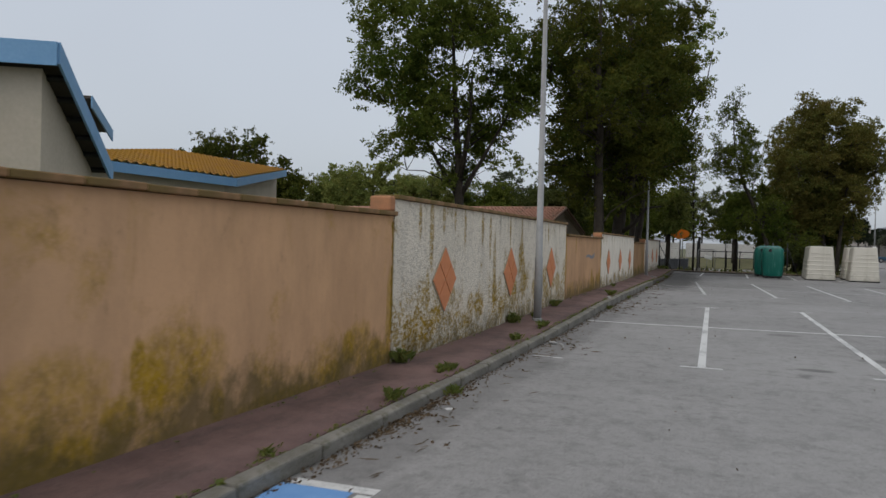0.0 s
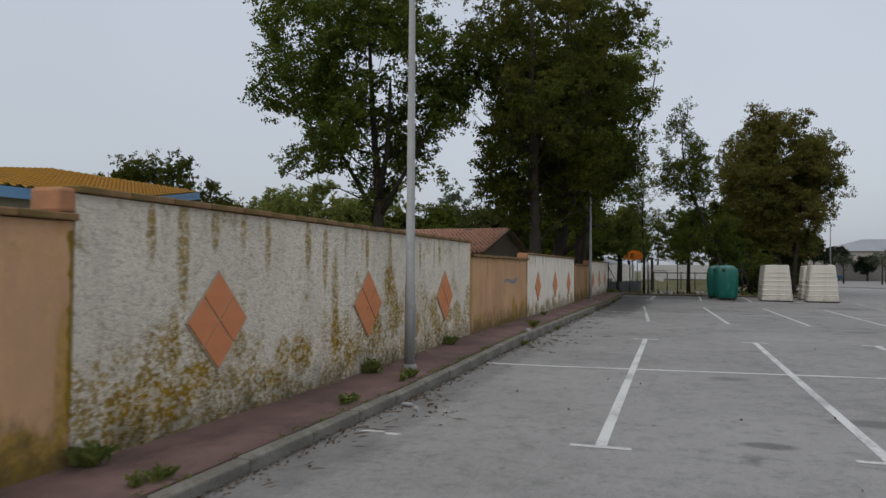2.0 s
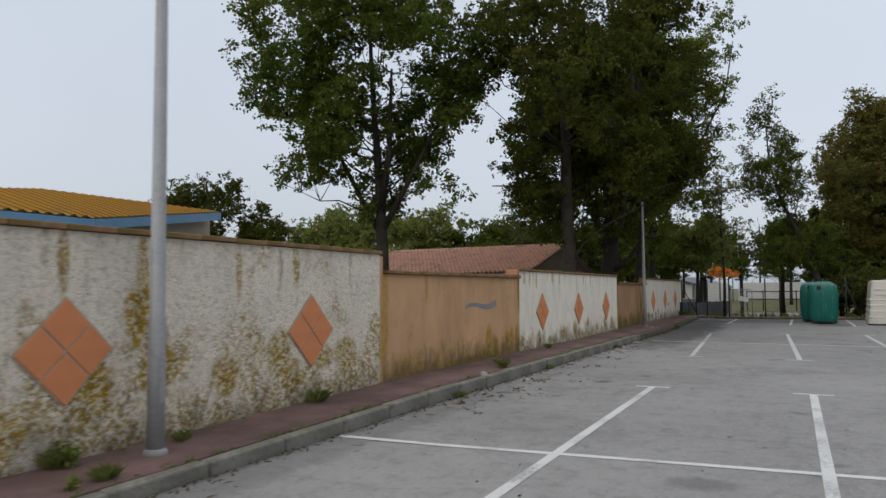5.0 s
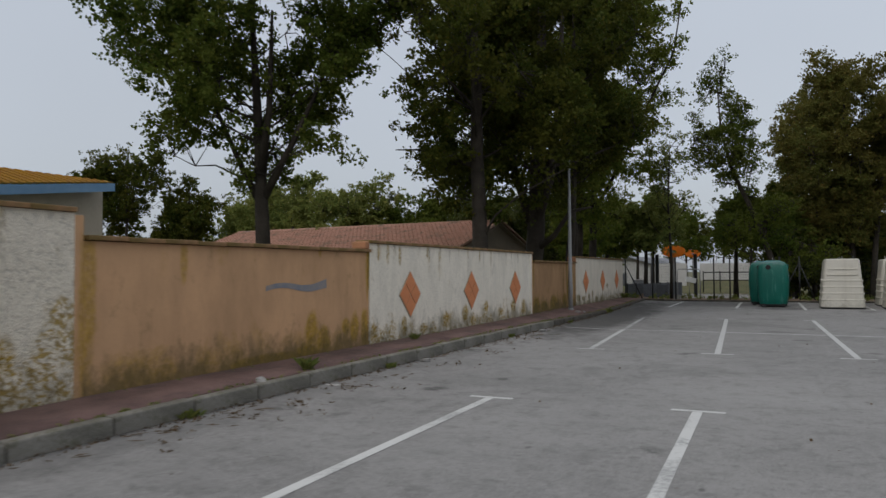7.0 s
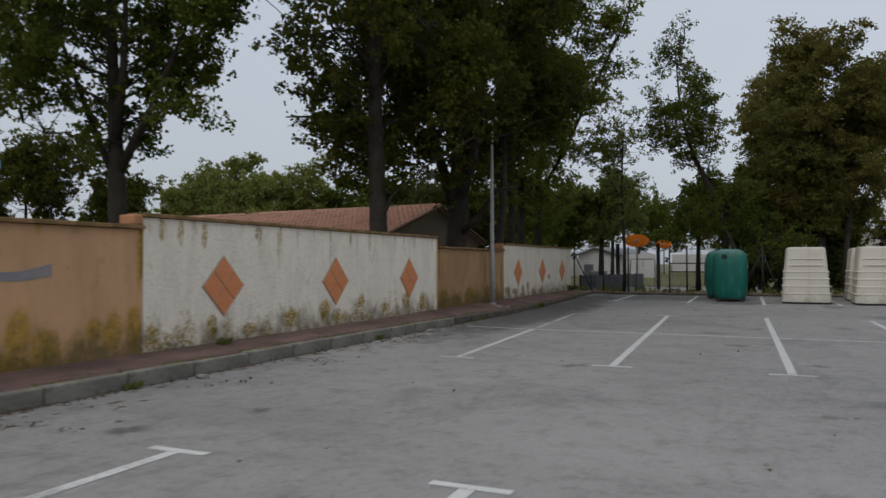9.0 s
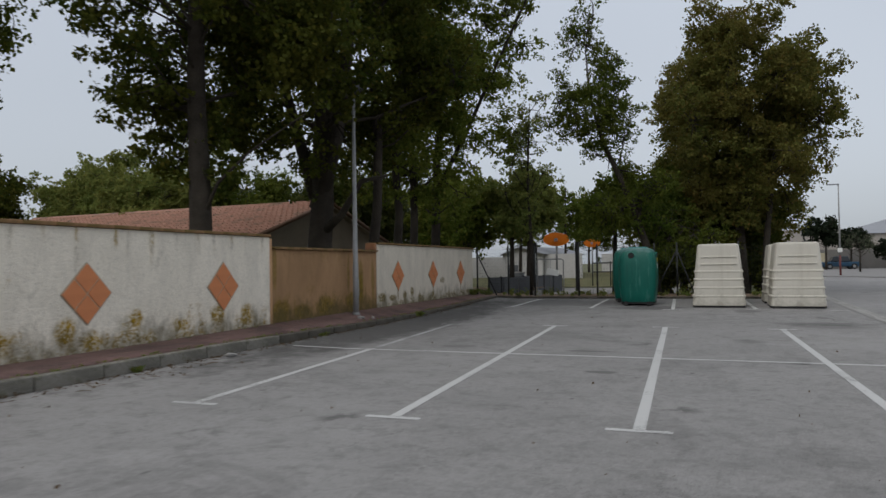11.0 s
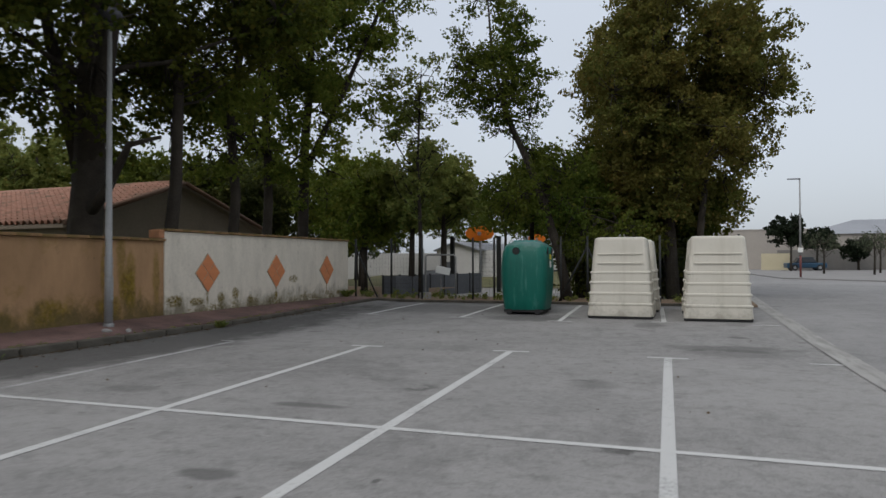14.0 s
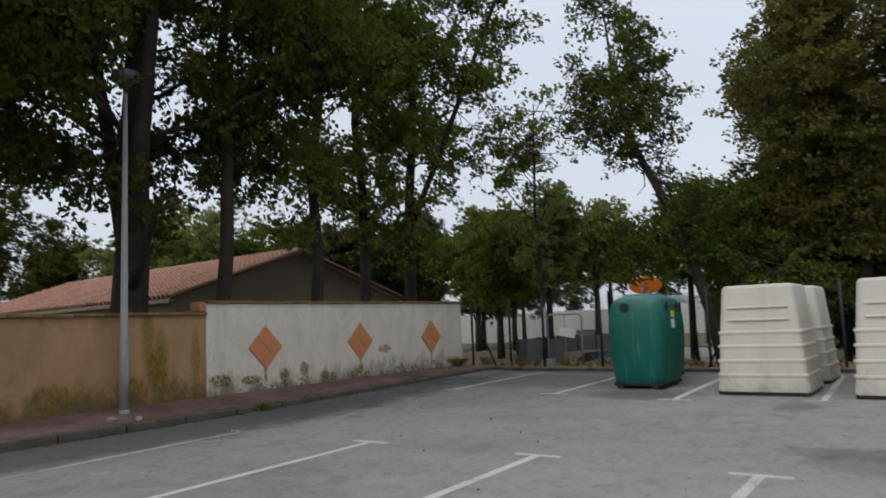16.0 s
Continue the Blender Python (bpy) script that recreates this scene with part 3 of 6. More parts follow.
tagged(part("shoulder", strip([(8.0, y) for y in steps(45.25, 75, 12)], 0.0, 4.0, -0.004), ASPHALT), "asphalt between the stalls and the gutter", "pavement", kind="structure")
road = part("road", strip(ROAD_EDGE, 0.3, 9.5, 0.004), ROAD)
tagged(road, "plain grey asphalt street without markings", "road", kind="structure")
gutter = thing("gutter", "pale flush concrete gutter between car park and street", "gutter", kind="structure")
gl = bmesh.new()
for (xa, ya), (xb, yb) in zip(ROAD_EDGE, ROAD_EDGE[1:]):
    a = [gl.verts.new((x, y, z + far_rise(y))) for x, y, z in ((xa, ya, 0.009), (xa + 0.14, ya, 0.004), (xa + 0.31, ya, 0.010), (xb + 0.31, yb - 0.012, 0.010), (xb + 0.14, yb - 0.012, 0.004), (xb, yb - 0.012, 0.009))]
    gl.faces.new((a[0], a[1], a[4], a[5]))
    gl.faces.new((a[1], a[2], a[3], a[4]))
part("channel", gl, GUTTER, gutter)

# the far side of the street
def raised(points, z, drop):
    """A flat polygon in the plan with upright sides."""
    bm = poly(points, z)
    top = list(bm.verts)
    low = [bm.verts.new(v.co - Vector((0, 0, drop))) for v in top]
    for i in range(len(top)):
        j = (i + 1) % len(top)
        bm.faces.new((top[i], top[j], low[j], low[i]))
    return bm


far_walk = part("pavement_far", raised([(12.2, 76), (16.5, 70), (17.6, 40), (17.6, -30), (60, -30), (60, 140), (10.8, 140), (10.8, 105)], 0.22, 0.3), FAR_WALK)
tagged(far_walk, "grey pavement on the far side of the street", "pavement", kind="structure")
tagged(part("road_end", poly([(8.2, 74.5), (17.6, 74.5), (17.6, 140), (3, 140)], 0.15), ROAD), "street running on into the distance", "road", kind="structure")

# court behind the fence
tagged(part("court", poly([(-14, 47.5), (3.6, 47.5), (3.6, 63), (-14, 63)], -0.02), COURT), "pale concrete yard of a playground", "pavement", kind="structure")

# ---- the pavement along the wall ----
walk_bm = sheet([WALL_X - 0.1, WALL_X, WALL_X + 0.35, KERB_X - 0.14], steps(-16, 45.4, 60), pave, 0.3)
pavement = part("pavement", walk_bm, RED_WALK)
tagged(pavement, "narrow pavement of reddish tarmac beside the wall", "pavement", kind="structure")

# kerb stones, one by one
kerb = thing("kerb", "weathered concrete kerb stones with moss in the joints", "kerb", kind="structure")
kerb_stone = boxed(-0.075, 0.075, -0.49, 0.49, -0.26, 0.0, 0.018)
kerb_mesh = bpy.data.meshes.new("kerb_stone")
kerb_stone.to_mesh(kerb_mesh)
kerb_stone.free()
kerb_mesh_dark = kerb_mesh.copy()
rng = random.Random(5)
for i in range(62):
    y = -15.5 + i
    s = mesh_object("kerb_stone", kerb_mesh_dark if y > 31 else kerb_mesh, KERB_DARK if y > 31 else KERB, kerb)
    s.matrix_basis = pose(KERB_X - 0.06 + rng.uniform(-0.006, 0.006), y, kerb_top(y) + rng.uniform(-0.006, 0.006), math.degrees(math.atan2(kerb_top(y + 0.5) - kerb_top(y - 0.5), 1)), 0, rng.uniform(-0.3, 0.3))
# kerb and earth strip under the fence
end_kerb = thing("end_kerb", "low concrete kerb edging the weedy strip below the fence", "kerb", kind="structure")
for i in range(10):
    s = mesh_object("kerb_stone", kerb_mesh_dark, KERB_DARK, end_kerb)
    s.matrix_basis = pose(-2.2 + i * 0.985, END_Y + 0.06, 0.085 + lot(-2.2 + i, 45) * 0.9, 0, 0, 90 + rng.uniform(-0.4, 0.4))
tagged(part("verge", sheet(steps(-4.2, 8.0, 24), steps(END_Y + 0.12, 47.6, 6), lambda x, y: 0.07 + lot(x, 45) + 0.03 * noise.noise(Vector((x, y, 0)) * 1.7), 0.3), DIRT), "weedy earth strip along the fence", "ground", kind="structure")


# ---- markings ----
def bar(bm, x0, y0, x1, y1, w):
    d = Vector((x1 - x0, y1 - y0, 0))
    n = Vector((-d.y, d.x, 0)).normalized() * w / 2
    k = max(1, int(d.length / 1.0))
    pts = [Vector((x0, y0, 0)) + d * i / k for i in range(k + 1)]
    a = [bm.verts.new((p + n)[:2] + (lot((p + n).x, p.y) + 0.004,)) for p in pts]
    b = [bm.verts.new((p - n)[:2] + (lot((p - n).x, p.y) + 0.004,)) for p in pts]
    for i in range(k):
        bm.faces.new((b[i], b[i + 1], a[i + 1], a[i]))


def stall_line(x0, y0, x1, y1, ends=(True, True), mat=PAINT, w=0.105):
    bm = bmesh.new()
    bar(bm, x0, y0 + 0.05, x1, y1 - 0.05, w)
    for on, x, y in ((ends[0], x0, y0), (ends[1], x1, y1)):
        if on:
            bar(bm, x - 0.27, y, x + 0.27, y, 0.085)
    ob = part("parking_line", bm, mat)
    return tagged(ob, "worn white painted parking stall line with cross ends", "road marking", "parking stall lines", "structure")


for xa, ya, xb, yb in ((-0.09, 9.74, -0.21, 20.32), (2.25, 9.97, 2.10, 20.36), (4.68, 10.3, 4.48, 20.6), (6.8, 10.15, 6.65, 20.4)):
    stall_line(xa, ya, xb, yb)
stall_line(-0.4, 26.05, -0.71, 31.0, (True, False), PAINT_MID)
stall_line(-0.72, 31.1, -1.02, 35.85, (False, True), PAINT_WORN)
stall_line(1.88, 25.97, 1.42, 35.85, mat=PAINT_MID)
stall_line(4.06, 26.03, 3.76, 35.85, mat=PAINT_MID)
stall_line(6.2, 26.1, 6.0, 35.75, mat=PAINT_MID)
for (xa, ya, xb, yb) in ((-0.98, 41.2, -0.88, 45.05), (1.43, 40.9, 1.44, 44.95), (3.71, 40.58, 3.58, 45.05), (5.82, 40.88, 5.66, 44.8)):
    stall_line(xa, ya, xb, yb, (True, False), w=0.1)
for x0, y0, x1, y1 in ((-2.5, 14.85, 7.9, 15.75), (-2.2, 30.87, 8.1, 30.59)):
    bm = bmesh.new()
    bar(bm, x0, y0, x1, y1, 0.09 if y0 > 20 else 0.105)
    for v in bm.verts:
        v.co.z += 0.001
    tagged(part("parking_line", bm, PAINT if y0 < 20 else PAINT_MID), "long white painted line between two rows of stalls", "road marking", "parking stall lines", "structure")
for x, y in ((8.0, 35.7), (7.72, 40.7)):
    bm = bmesh.new()
    bar(bm, x - 0.25, y, x + 0.25, y, 0.085)
    tagged(part("parking_line", bm, PAINT), "short white painted end mark", "road marking", "parking stall lines", "structure")
bm = bmesh.new()
bar(bm, -2.5, 2.42, -1.98, 2.44, 2.04)
tagged(part("blue_marking", bm, BLUE_PAINT), "blue painted patch on the asphalt by the kerb", "road marking", kind="structure")
bm = bmesh.new()
bar(bm, -2.5, 3.5, -1.88, 3.52, 0.11)
bar(bm, -1.93, 1.4, -1.93, 3.44, 0.1)
tagged(part("blue_marking_border", bm, PAINT), "white border round a blue painted patch", "road marking", kind="structure")


# ---- the boundary wall ----
def coping(parent, y0, y1, z, w=0.17, rng=random.Random(3)):
    """A row of thin coping tiles."""
    n = max(1, round((y1 - y0) / 0.5))
    step = (y1 - y0) / n
    bm = boxed(-w, w, -step / 2 + 0.002, step / 2 - 0.002, -0.026, 0.026, 0.01)
    for v in bm.verts:
        v.co.z += 0.015 * (1 - abs(v.co.x) / w)
    me = bpy.data.meshes.new("coping_tile")
    bm.to_mesh(me)
    bm.free()
    for i in range(n):
        o = mesh_object("coping_tile", me, COPING, parent)
        o.matrix_basis = pose(-0.1 + rng.uniform(-0.006, 0.006), y0 + step * (i + 0.5), z + rng.uniform(-0.003, 0.003), rng.uniform(-0.2, 0.2), rng.uniform(-0.6, 0.6), rng.uniform(-0.3, 0.3))


def panel(index, y0, y1, top, mat, label, thick=0.2, proud=0.0):
    foot = wall_foot((y0 + y1) / 2) - 0.01
    w = thing("wall_%d" % index, label, "wall", (WALL_X, 0, 0), kind="structure")
    bm = boxed(-thick, proud, y0, y1, foot - 0.45, top - 0.03)
    body = part("wall_panel", bm, mat, w)
    body.data.transform(Matrix.Translation((0, 0, -foot)))
    body.location.z = foot
    coping(w, y0, y1, top)
    return w


ORANGE_TOPS, WHITE_TOPS = (1.935, 1.86, 1.785), (2.14, 2.02, 1.985)
WHITES = ((7.22, 17.34), (23.12, 32.16), (37.12, 45.35))
panel(1, -16, 7.218, ORANGE_TOPS[0], ORANGE_A, "smooth orange rendered wall with ochre lichen at its foot")
panel(3, 17.462, 23.118, ORANGE_TOPS[1], ORANGE_B, "smooth orange rendered wall with a grey paint smear")
panel(5, 32.282, 37.118, ORANGE_TOPS[2], ORANGE_STAINED_SHADED, "smooth orange rendered wall with green streaks, darkened by painted shade")


def diamond(parent, y, z, size):
    """Four square terracotta tiles on edge, with a joint between them."""
    g = boxed(-0.012, 0.012, -size * 1.02, size * 1.02, -size * 1.02, size * 1.02)
    o = part("joint", g, GROUT, parent)
    o.matrix_basis = pose(0.02, y, z, 45, 0, 0)
    h = size / 2
    tb = boxed(-0.014, 0.014, -h + 0.009, h - 0.009, -h + 0.009, h - 0.009, 0.006)
    me = bpy.data.meshes.new("tile")
    tb.to_mesh(me)
    tb.free()
    for a in (-h, h):
        for b in (-h, h):
            t = mesh_object("tile", me, TILE, parent)
            t.matrix_basis = pose(0.03, y, z, 45, 0, 0) @ Matrix.Translation((0, a, b))


for i, ((y0, y1), mat) in enumerate(zip(WHITES, (WHITE_ROUGH, WHITE, WHITE_CLEAN_SHADED))):
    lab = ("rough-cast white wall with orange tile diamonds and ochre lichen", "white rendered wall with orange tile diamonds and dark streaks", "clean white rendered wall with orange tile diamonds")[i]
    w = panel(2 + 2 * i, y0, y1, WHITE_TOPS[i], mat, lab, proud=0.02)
    for yy in ((8.91, 12.31, 15.69), (24.62, 27.66, 30.69), (38.48, 41.24, 43.95))[i]:
        diamond(w, yy, (1.085, 1.065, 1.11)[i], (0.325, 0.31, 0.298)[i])
    part("pier_head", boxed(-0.25, 0.03, y0 - 0.15, y0 - 0.002, ORANGE_TOPS[i] + 0.03, WHITE_TOPS[i] + 0.005, 0.025), PIER, w, "bare orange pier head")
    # lichen gathered in the corner against the lower wall
    jj = random.Random(i)
    for ya, yb, z0, z1 in (((y0 - 0.03, y0 - 0.004, 0.5, 1.84),), ((y0 - 0.035, y0 - 0.004, 1.2, 1.84),), ())[i]:
        seam = bmesh.new()
        sv = [[seam.verts.new((0.004, ya + jj.uniform(-0.03, 0.02), zz)), seam.verts.new((0.010, yb, zz))] for zz in steps(z0, z1, 26)]
        for p, q in zip(sv, sv[1:]):
            seam.faces.new((p[0], p[1], q[1], q[0]))
        part("lichen_seam", seam, LICHEN, w, "mustard lichen grown along the corner")
    if y1 < 45:
        part("pier", boxed(-0.21, 0.004, y1, y1 + 0.12, -0.2, WHITE_TOPS[i] - 0.05, 0.006), ORANGE_B, w, "narrow orange pier")
scrawl = bmesh.new()
n_ = 14
sv = [[scrawl.verts.new((WALL_X + 0.006, 20.35 + 1.48 * t, 1.27 + 0.035 * math.sin(t * 7) + 0.03 * t + s * (0.035 + 0.035 * t * t))) for s in (-1, 1)] for t in steps(0, 1, n_)]
for a, b in zip(sv, sv[1:]):
    scrawl.faces.new((a[0], b[0], b[1], a[1]))
tagged(part("paint_smear", scrawl, GREY_SCRAWL), "smeared band of grey paint over the orange wall", "graffiti", kind="structure")


# ---- street lamps on the pavement ----
def street_lamp(x, y, base, height, r):
    e = thing("street_lamp", "tapered galvanised steel street lamp standing on the pavement", "street lamp", (x, y, base), group="lamps along the wall")
    part("pole", tubed([(0, 0, -0.1), (0, 0, 1.2), (0, 0, 1.21), (0, 0, height)], [r, r * 0.97, r * 0.86, r * 0.5], 16), GALV, e)
    part("base_collar", tubed([(0, 0, -0.05), (0, 0, 0.03), (0, 0, 0.05)], [r * 1.35, r * 1.35, r * 1.05], 16), GALV, e)
    part("access_door", boxed(r * 0.93, r * 1.03, -0.035, 0.035, 0.45, 0.85, 0.004), GALV, e)
    part("head", tubed([(0, 0, height - 0.02), (0, 0, height + 0.06), (0, 0, height + 0.12), (0, 0, height + 0.26), (0, 0, height + 0.34)], [0.05, 0.12, 0.24, 0.2, 0.03], 16), LIGHT_GLASS, e, "dark round lamp head")
    return e


street_lamp(-3.14, 12.93, pave(-3.14, 12.93), 6.6, 0.078)
street_lamp(-3.27, 35.38, pave(-3.27, 35.38), 5.25, 0.07)


# ---- recycling containers ----
def cream_bin(x0, x1, y0, y1, h):
    """A tapered container with ledges round its lower half and two shallow bands above."""
    cx, cy, w, d = (x0 + x1) / 2, (y0 + y1) / 2, (x1 - x0) / 2, (y1 - y0) / 2
    e = thing("recycling_container", "tapered cream fibreglass recycling container with moulded ledges", "recycling container", (cx, cy, lot(cx, cy)), group="cream recycling containers")
    prof = [(0.05, 1.0), (0.10, 1.0)]
    for z, f in ((0.30, 0.965), (0.53, 0.94), (0.76, 0.915), (0.98, 0.895)):
        prof += [(z * h / 1.75 - 0.028, f + 0.004), (z * h / 1.75 - 0.006, f + 0.036), (z * h / 1.75 + 0.022, f + 0.034), (z * h / 1.75 + 0.04, f - 0.014)]
    prof += [(1.62 * h / 1.75, 0.80), (1.70 * h / 1.75, 0.785), (h - 0.015, 0.75), (h, 0.70)]
    bm = bmesh.new()
    rings = []
    for z, f in prof:
        r, ring = 0.09, []
        for sx, sy, a0 in ((1, 1, 0), (-1, 1, 90), (-1, -1, 180), (1, -1, 270)):
            for k in range(4):
                a = radians(a0 + k * 30)
                ring.append(bm.verts.new((sx * (w * f - r) + r * math.cos(a), sy * (d * (0.5 * f + 0.5) - r) + r * math.sin(a), z)))
        rings.append(ring)
    for a, b in zip(rings, rings[1:]):
        for k in range(16):
            f = bm.faces.new((a[k], a[(k + 1) % 16], b[(k + 1) % 16], b[k]))
            f.smooth = False
    bm.faces.new(rings[-1])
    part("shell", bm, BIN_WHITE, e)
    part("plinth", boxed(-w * 0.98, w * 0.98, -d * 0.98, d * 0.98, 0, 0.06, 0.01), BLACK, e, "dark rubber plinth")
    for z in (1.2, 1.4):
        part("moulded_band", boxed(-w * 0.66, w * 0.66, -d * (0.94 - (z - 1.2) * 0.1) - 0.026, -d * 0.7, z - 0.02, z + 0.012, 0.008), BIN_WHITE, e)
    for s in (-1, 1):
        part("lifting_eye", tubed([(0.05 * s, -0.02, h - 0.02), (0.055 * s, 0, h + 0.05), (0.035 * s, 0.02, h + 0.075)], 0.010, 6), GALV, e)
    return e


bin_a = cream_bin(4.21, 5.60, 41.3, 42.65, 1.76)
bin_a2 = cream_bin(4.28, 5.66, 43.05, 44.4, 1.72)
bin_b = cream_bin(6.20, 7.56, 41.15, 42.5, 1.76)
bin_b2 = cream_bin(6.16, 7.52, 42.9, 44.25, 1.72)
part("sticker", boxed(-0.60, -0.592, -0.5, -0.3, 1.3, 1.55, 0, pose(0, 0, 0, 0, 6, 0)), STICKER_YELLOW, bin_b2, "yellow sticker on the side")
part("sticker", boxed(0.565, 0.572, -0.1, 0.12, 1.2, 1.6, 0, pose(0, 0, 0, 0, -6, 0)), GREEN_PLASTIC, bin_a, "green sticker on the side")
part("sticker", boxed(-0.60, -0.592, -0.5, -0.3, 1.3, 1.55, 0, pose(0, 0, 0, 0, 6, 0)), STICKER_YELLOW, bin_b, "yellow sticker on the side")


def bottle_bank(x0, x1, y0, y1, h):
    cx, cy, w, d = (x0 + x1) / 2, (y0 + y1) / 2, (x1 - x0) / 2, (y1 - y0) / 2
    e = thing("bottle_bank", "bulging green fibreglass bottle bank with round openings", "bottle bank", (cx, cy, lot(cx, cy)), group="green bottle banks")
    prof = [(0.10, 0.86), (0.14, 0.895), (0.35, 0.945), (0.6, 0.985), (0.85, 1.005), (1.05, 1.005), (1.25, 0.985), (1.42, 0.94), (1.53, 0.88), (1.6, 0.79), (1.65, 0.62), (1.68, 0.3)]
    bm = bmesh.new()
    rings = []
    n = 48
    for z, f in prof:
        ring = []
        for k in range(n):
            a = 2 * math.pi * k / n
            ca, sa = math.cos(a), math.sin(a)
            q = 1 / (abs(ca) ** 6 + abs(sa) ** 6) ** (1 / 6)
            rib = 1 - (0.012 if k % 3 == 0 and 0.3 < z < 1.35 else 0)
            ring.append(bm.verts.new((w * f * q * ca * rib, d * f * q * sa * rib, z * h / 1.68)))
        rings.append(ring)
    for a, b in zip(rings, rings[1:]):
        for k in range(n):
            bm.faces.new((a[k], a[(k + 1) % n], b[(k + 1) % n], b[k])).smooth = True
    bm.faces.new(rings[-1])
    part("shell", bm, GREEN_PLASTIC, e)
    part("top_cap", boxed(-w * 0.5, w * 0.5, -d * 0.55, d * 0.55, h - 0.045, h + 0.01, 0.02), GREEN_TOP, e, "faded grey-green top")
    hz = 1.44 * h / 1.68
    for px, py, dx, dy in ((-w * 0.28, -d * 0.93, 0, -1), (w * 0.925, -d * 0.45, 1, 0), (w * 0.925, d * 0.45, 1, 0)):
        o = part("opening", tubed([(px - dx * 0.05, py - dy * 0.05, hz), (px + dx * 0.025, py + dy * 0.025, hz)], [0.085, 0.085], 16), BLACK, e, "black rubber-lipped round opening")
        part("rim", tubed([(px - dx * 0.02, py - dy * 0.02, hz), (px + dx * 0.018, py + dy * 0.018, hz)], [0.105, 0.10], 16), GREEN_PLASTIC, o)
    part("base_plate", boxed(-w * 0.84, w * 0.84, -d * 0.86, d * 0.86, 0.05, 0.11, 0.012), BLACK, e)
    for sx in (-1, 1):
        part("skid", boxed(sx * w * 0.6 - 0.06, sx * w * 0.6 + 0.06, -d * 0.9, d * 0.9, 0, 0.12, 0.01), BLACK, e)
    part("lifting_eye", tubed([(0, -0.05, h), (0, -0.05, h + 0.12), (0, 0.05, h + 0.12), (0, 0.05, h)], 0.014, 6), GALV, e)
    return e


bank_1 = bottle_bank(2.12, 3.22, 41.75, 43.0, 1.72)
bank_2 = bottle_bank(1.78, 2.86, 43.14, 44.37, 1.70)
for z0, z1, m_ in ((1.28, 1.40, STICKER_YELLOW), (1.08, 1.24, STICKER_WHITE)):
    part("sticker", boxed(0.548, 0.556, -0.14, 0.06, z0, z1), m_, bank_1, "sun-bleached printed sticker")


# ---- trees ----
def leaves_mesh(name, centres, radii, counts, size, rng, flat=0.75, tuft=0.0):
    """Many small folded leaves gathered in clumps round the centres; tuft: the size of the sprays that a clump falls into."""
    pts = []
    for c, r, n in zip(centres, radii, counts):
        g = rng.normal(0, 1, (n, 3))
        g *= (r * np.minimum(1.0, np.abs(rng.normal(0.55, 0.3, (n, 1)))) / np.maximum(0.3, np.linalg.norm(g, axis=1, keepdims=True)))
        if tuft:
            sprays = g[:max(2, n // 11)]
            g = sprays[rng.integers(0, len(sprays), n)] + rng.normal(0, tuft, (n, 3))
        g[:, 2] *= flat
        pts.append(g + np.array(c))
    p = np.concatenate(pts)
    n = len(p)
    u = rng.normal(0, 1, (n, 3))
    u[:, 2] -= 0.6
    u /= np.linalg.norm(u, axis=1, keepdims=True)
    v = np.cross(u, rng.normal(0, 1, (n, 3)))
    v /= np.linalg.norm(v, axis=1, keepdims=True)
    nn = np.cross(u, v)
    s = size * rng.uniform(0.65, 1.3, (n, 1))
    verts = np.stack([p, p + u * s * 0.5 + v * s * 0.42 + nn * s * 0.1, p + u * s, p + u * s * 0.5 - v * s * 0.42 + nn * s * 0.1], axis=1).reshape(-1, 3)
    me = bpy.data.meshes.new(name)
    me.vertices.add(4 * n)
    me.vertices.foreach_set("co", verts.astype(np.float32).ravel())
    me.loops.add(4 * n)
    me.loops.foreach_set("vertex_index", np.arange(4 * n, dtype=np.int32))
    me.polygons.add(n)
    me.polygons.foreach_set("loop_start", np.arange(0, 4 * n, 4, dtype=np.int32))
    me.update()
    return me


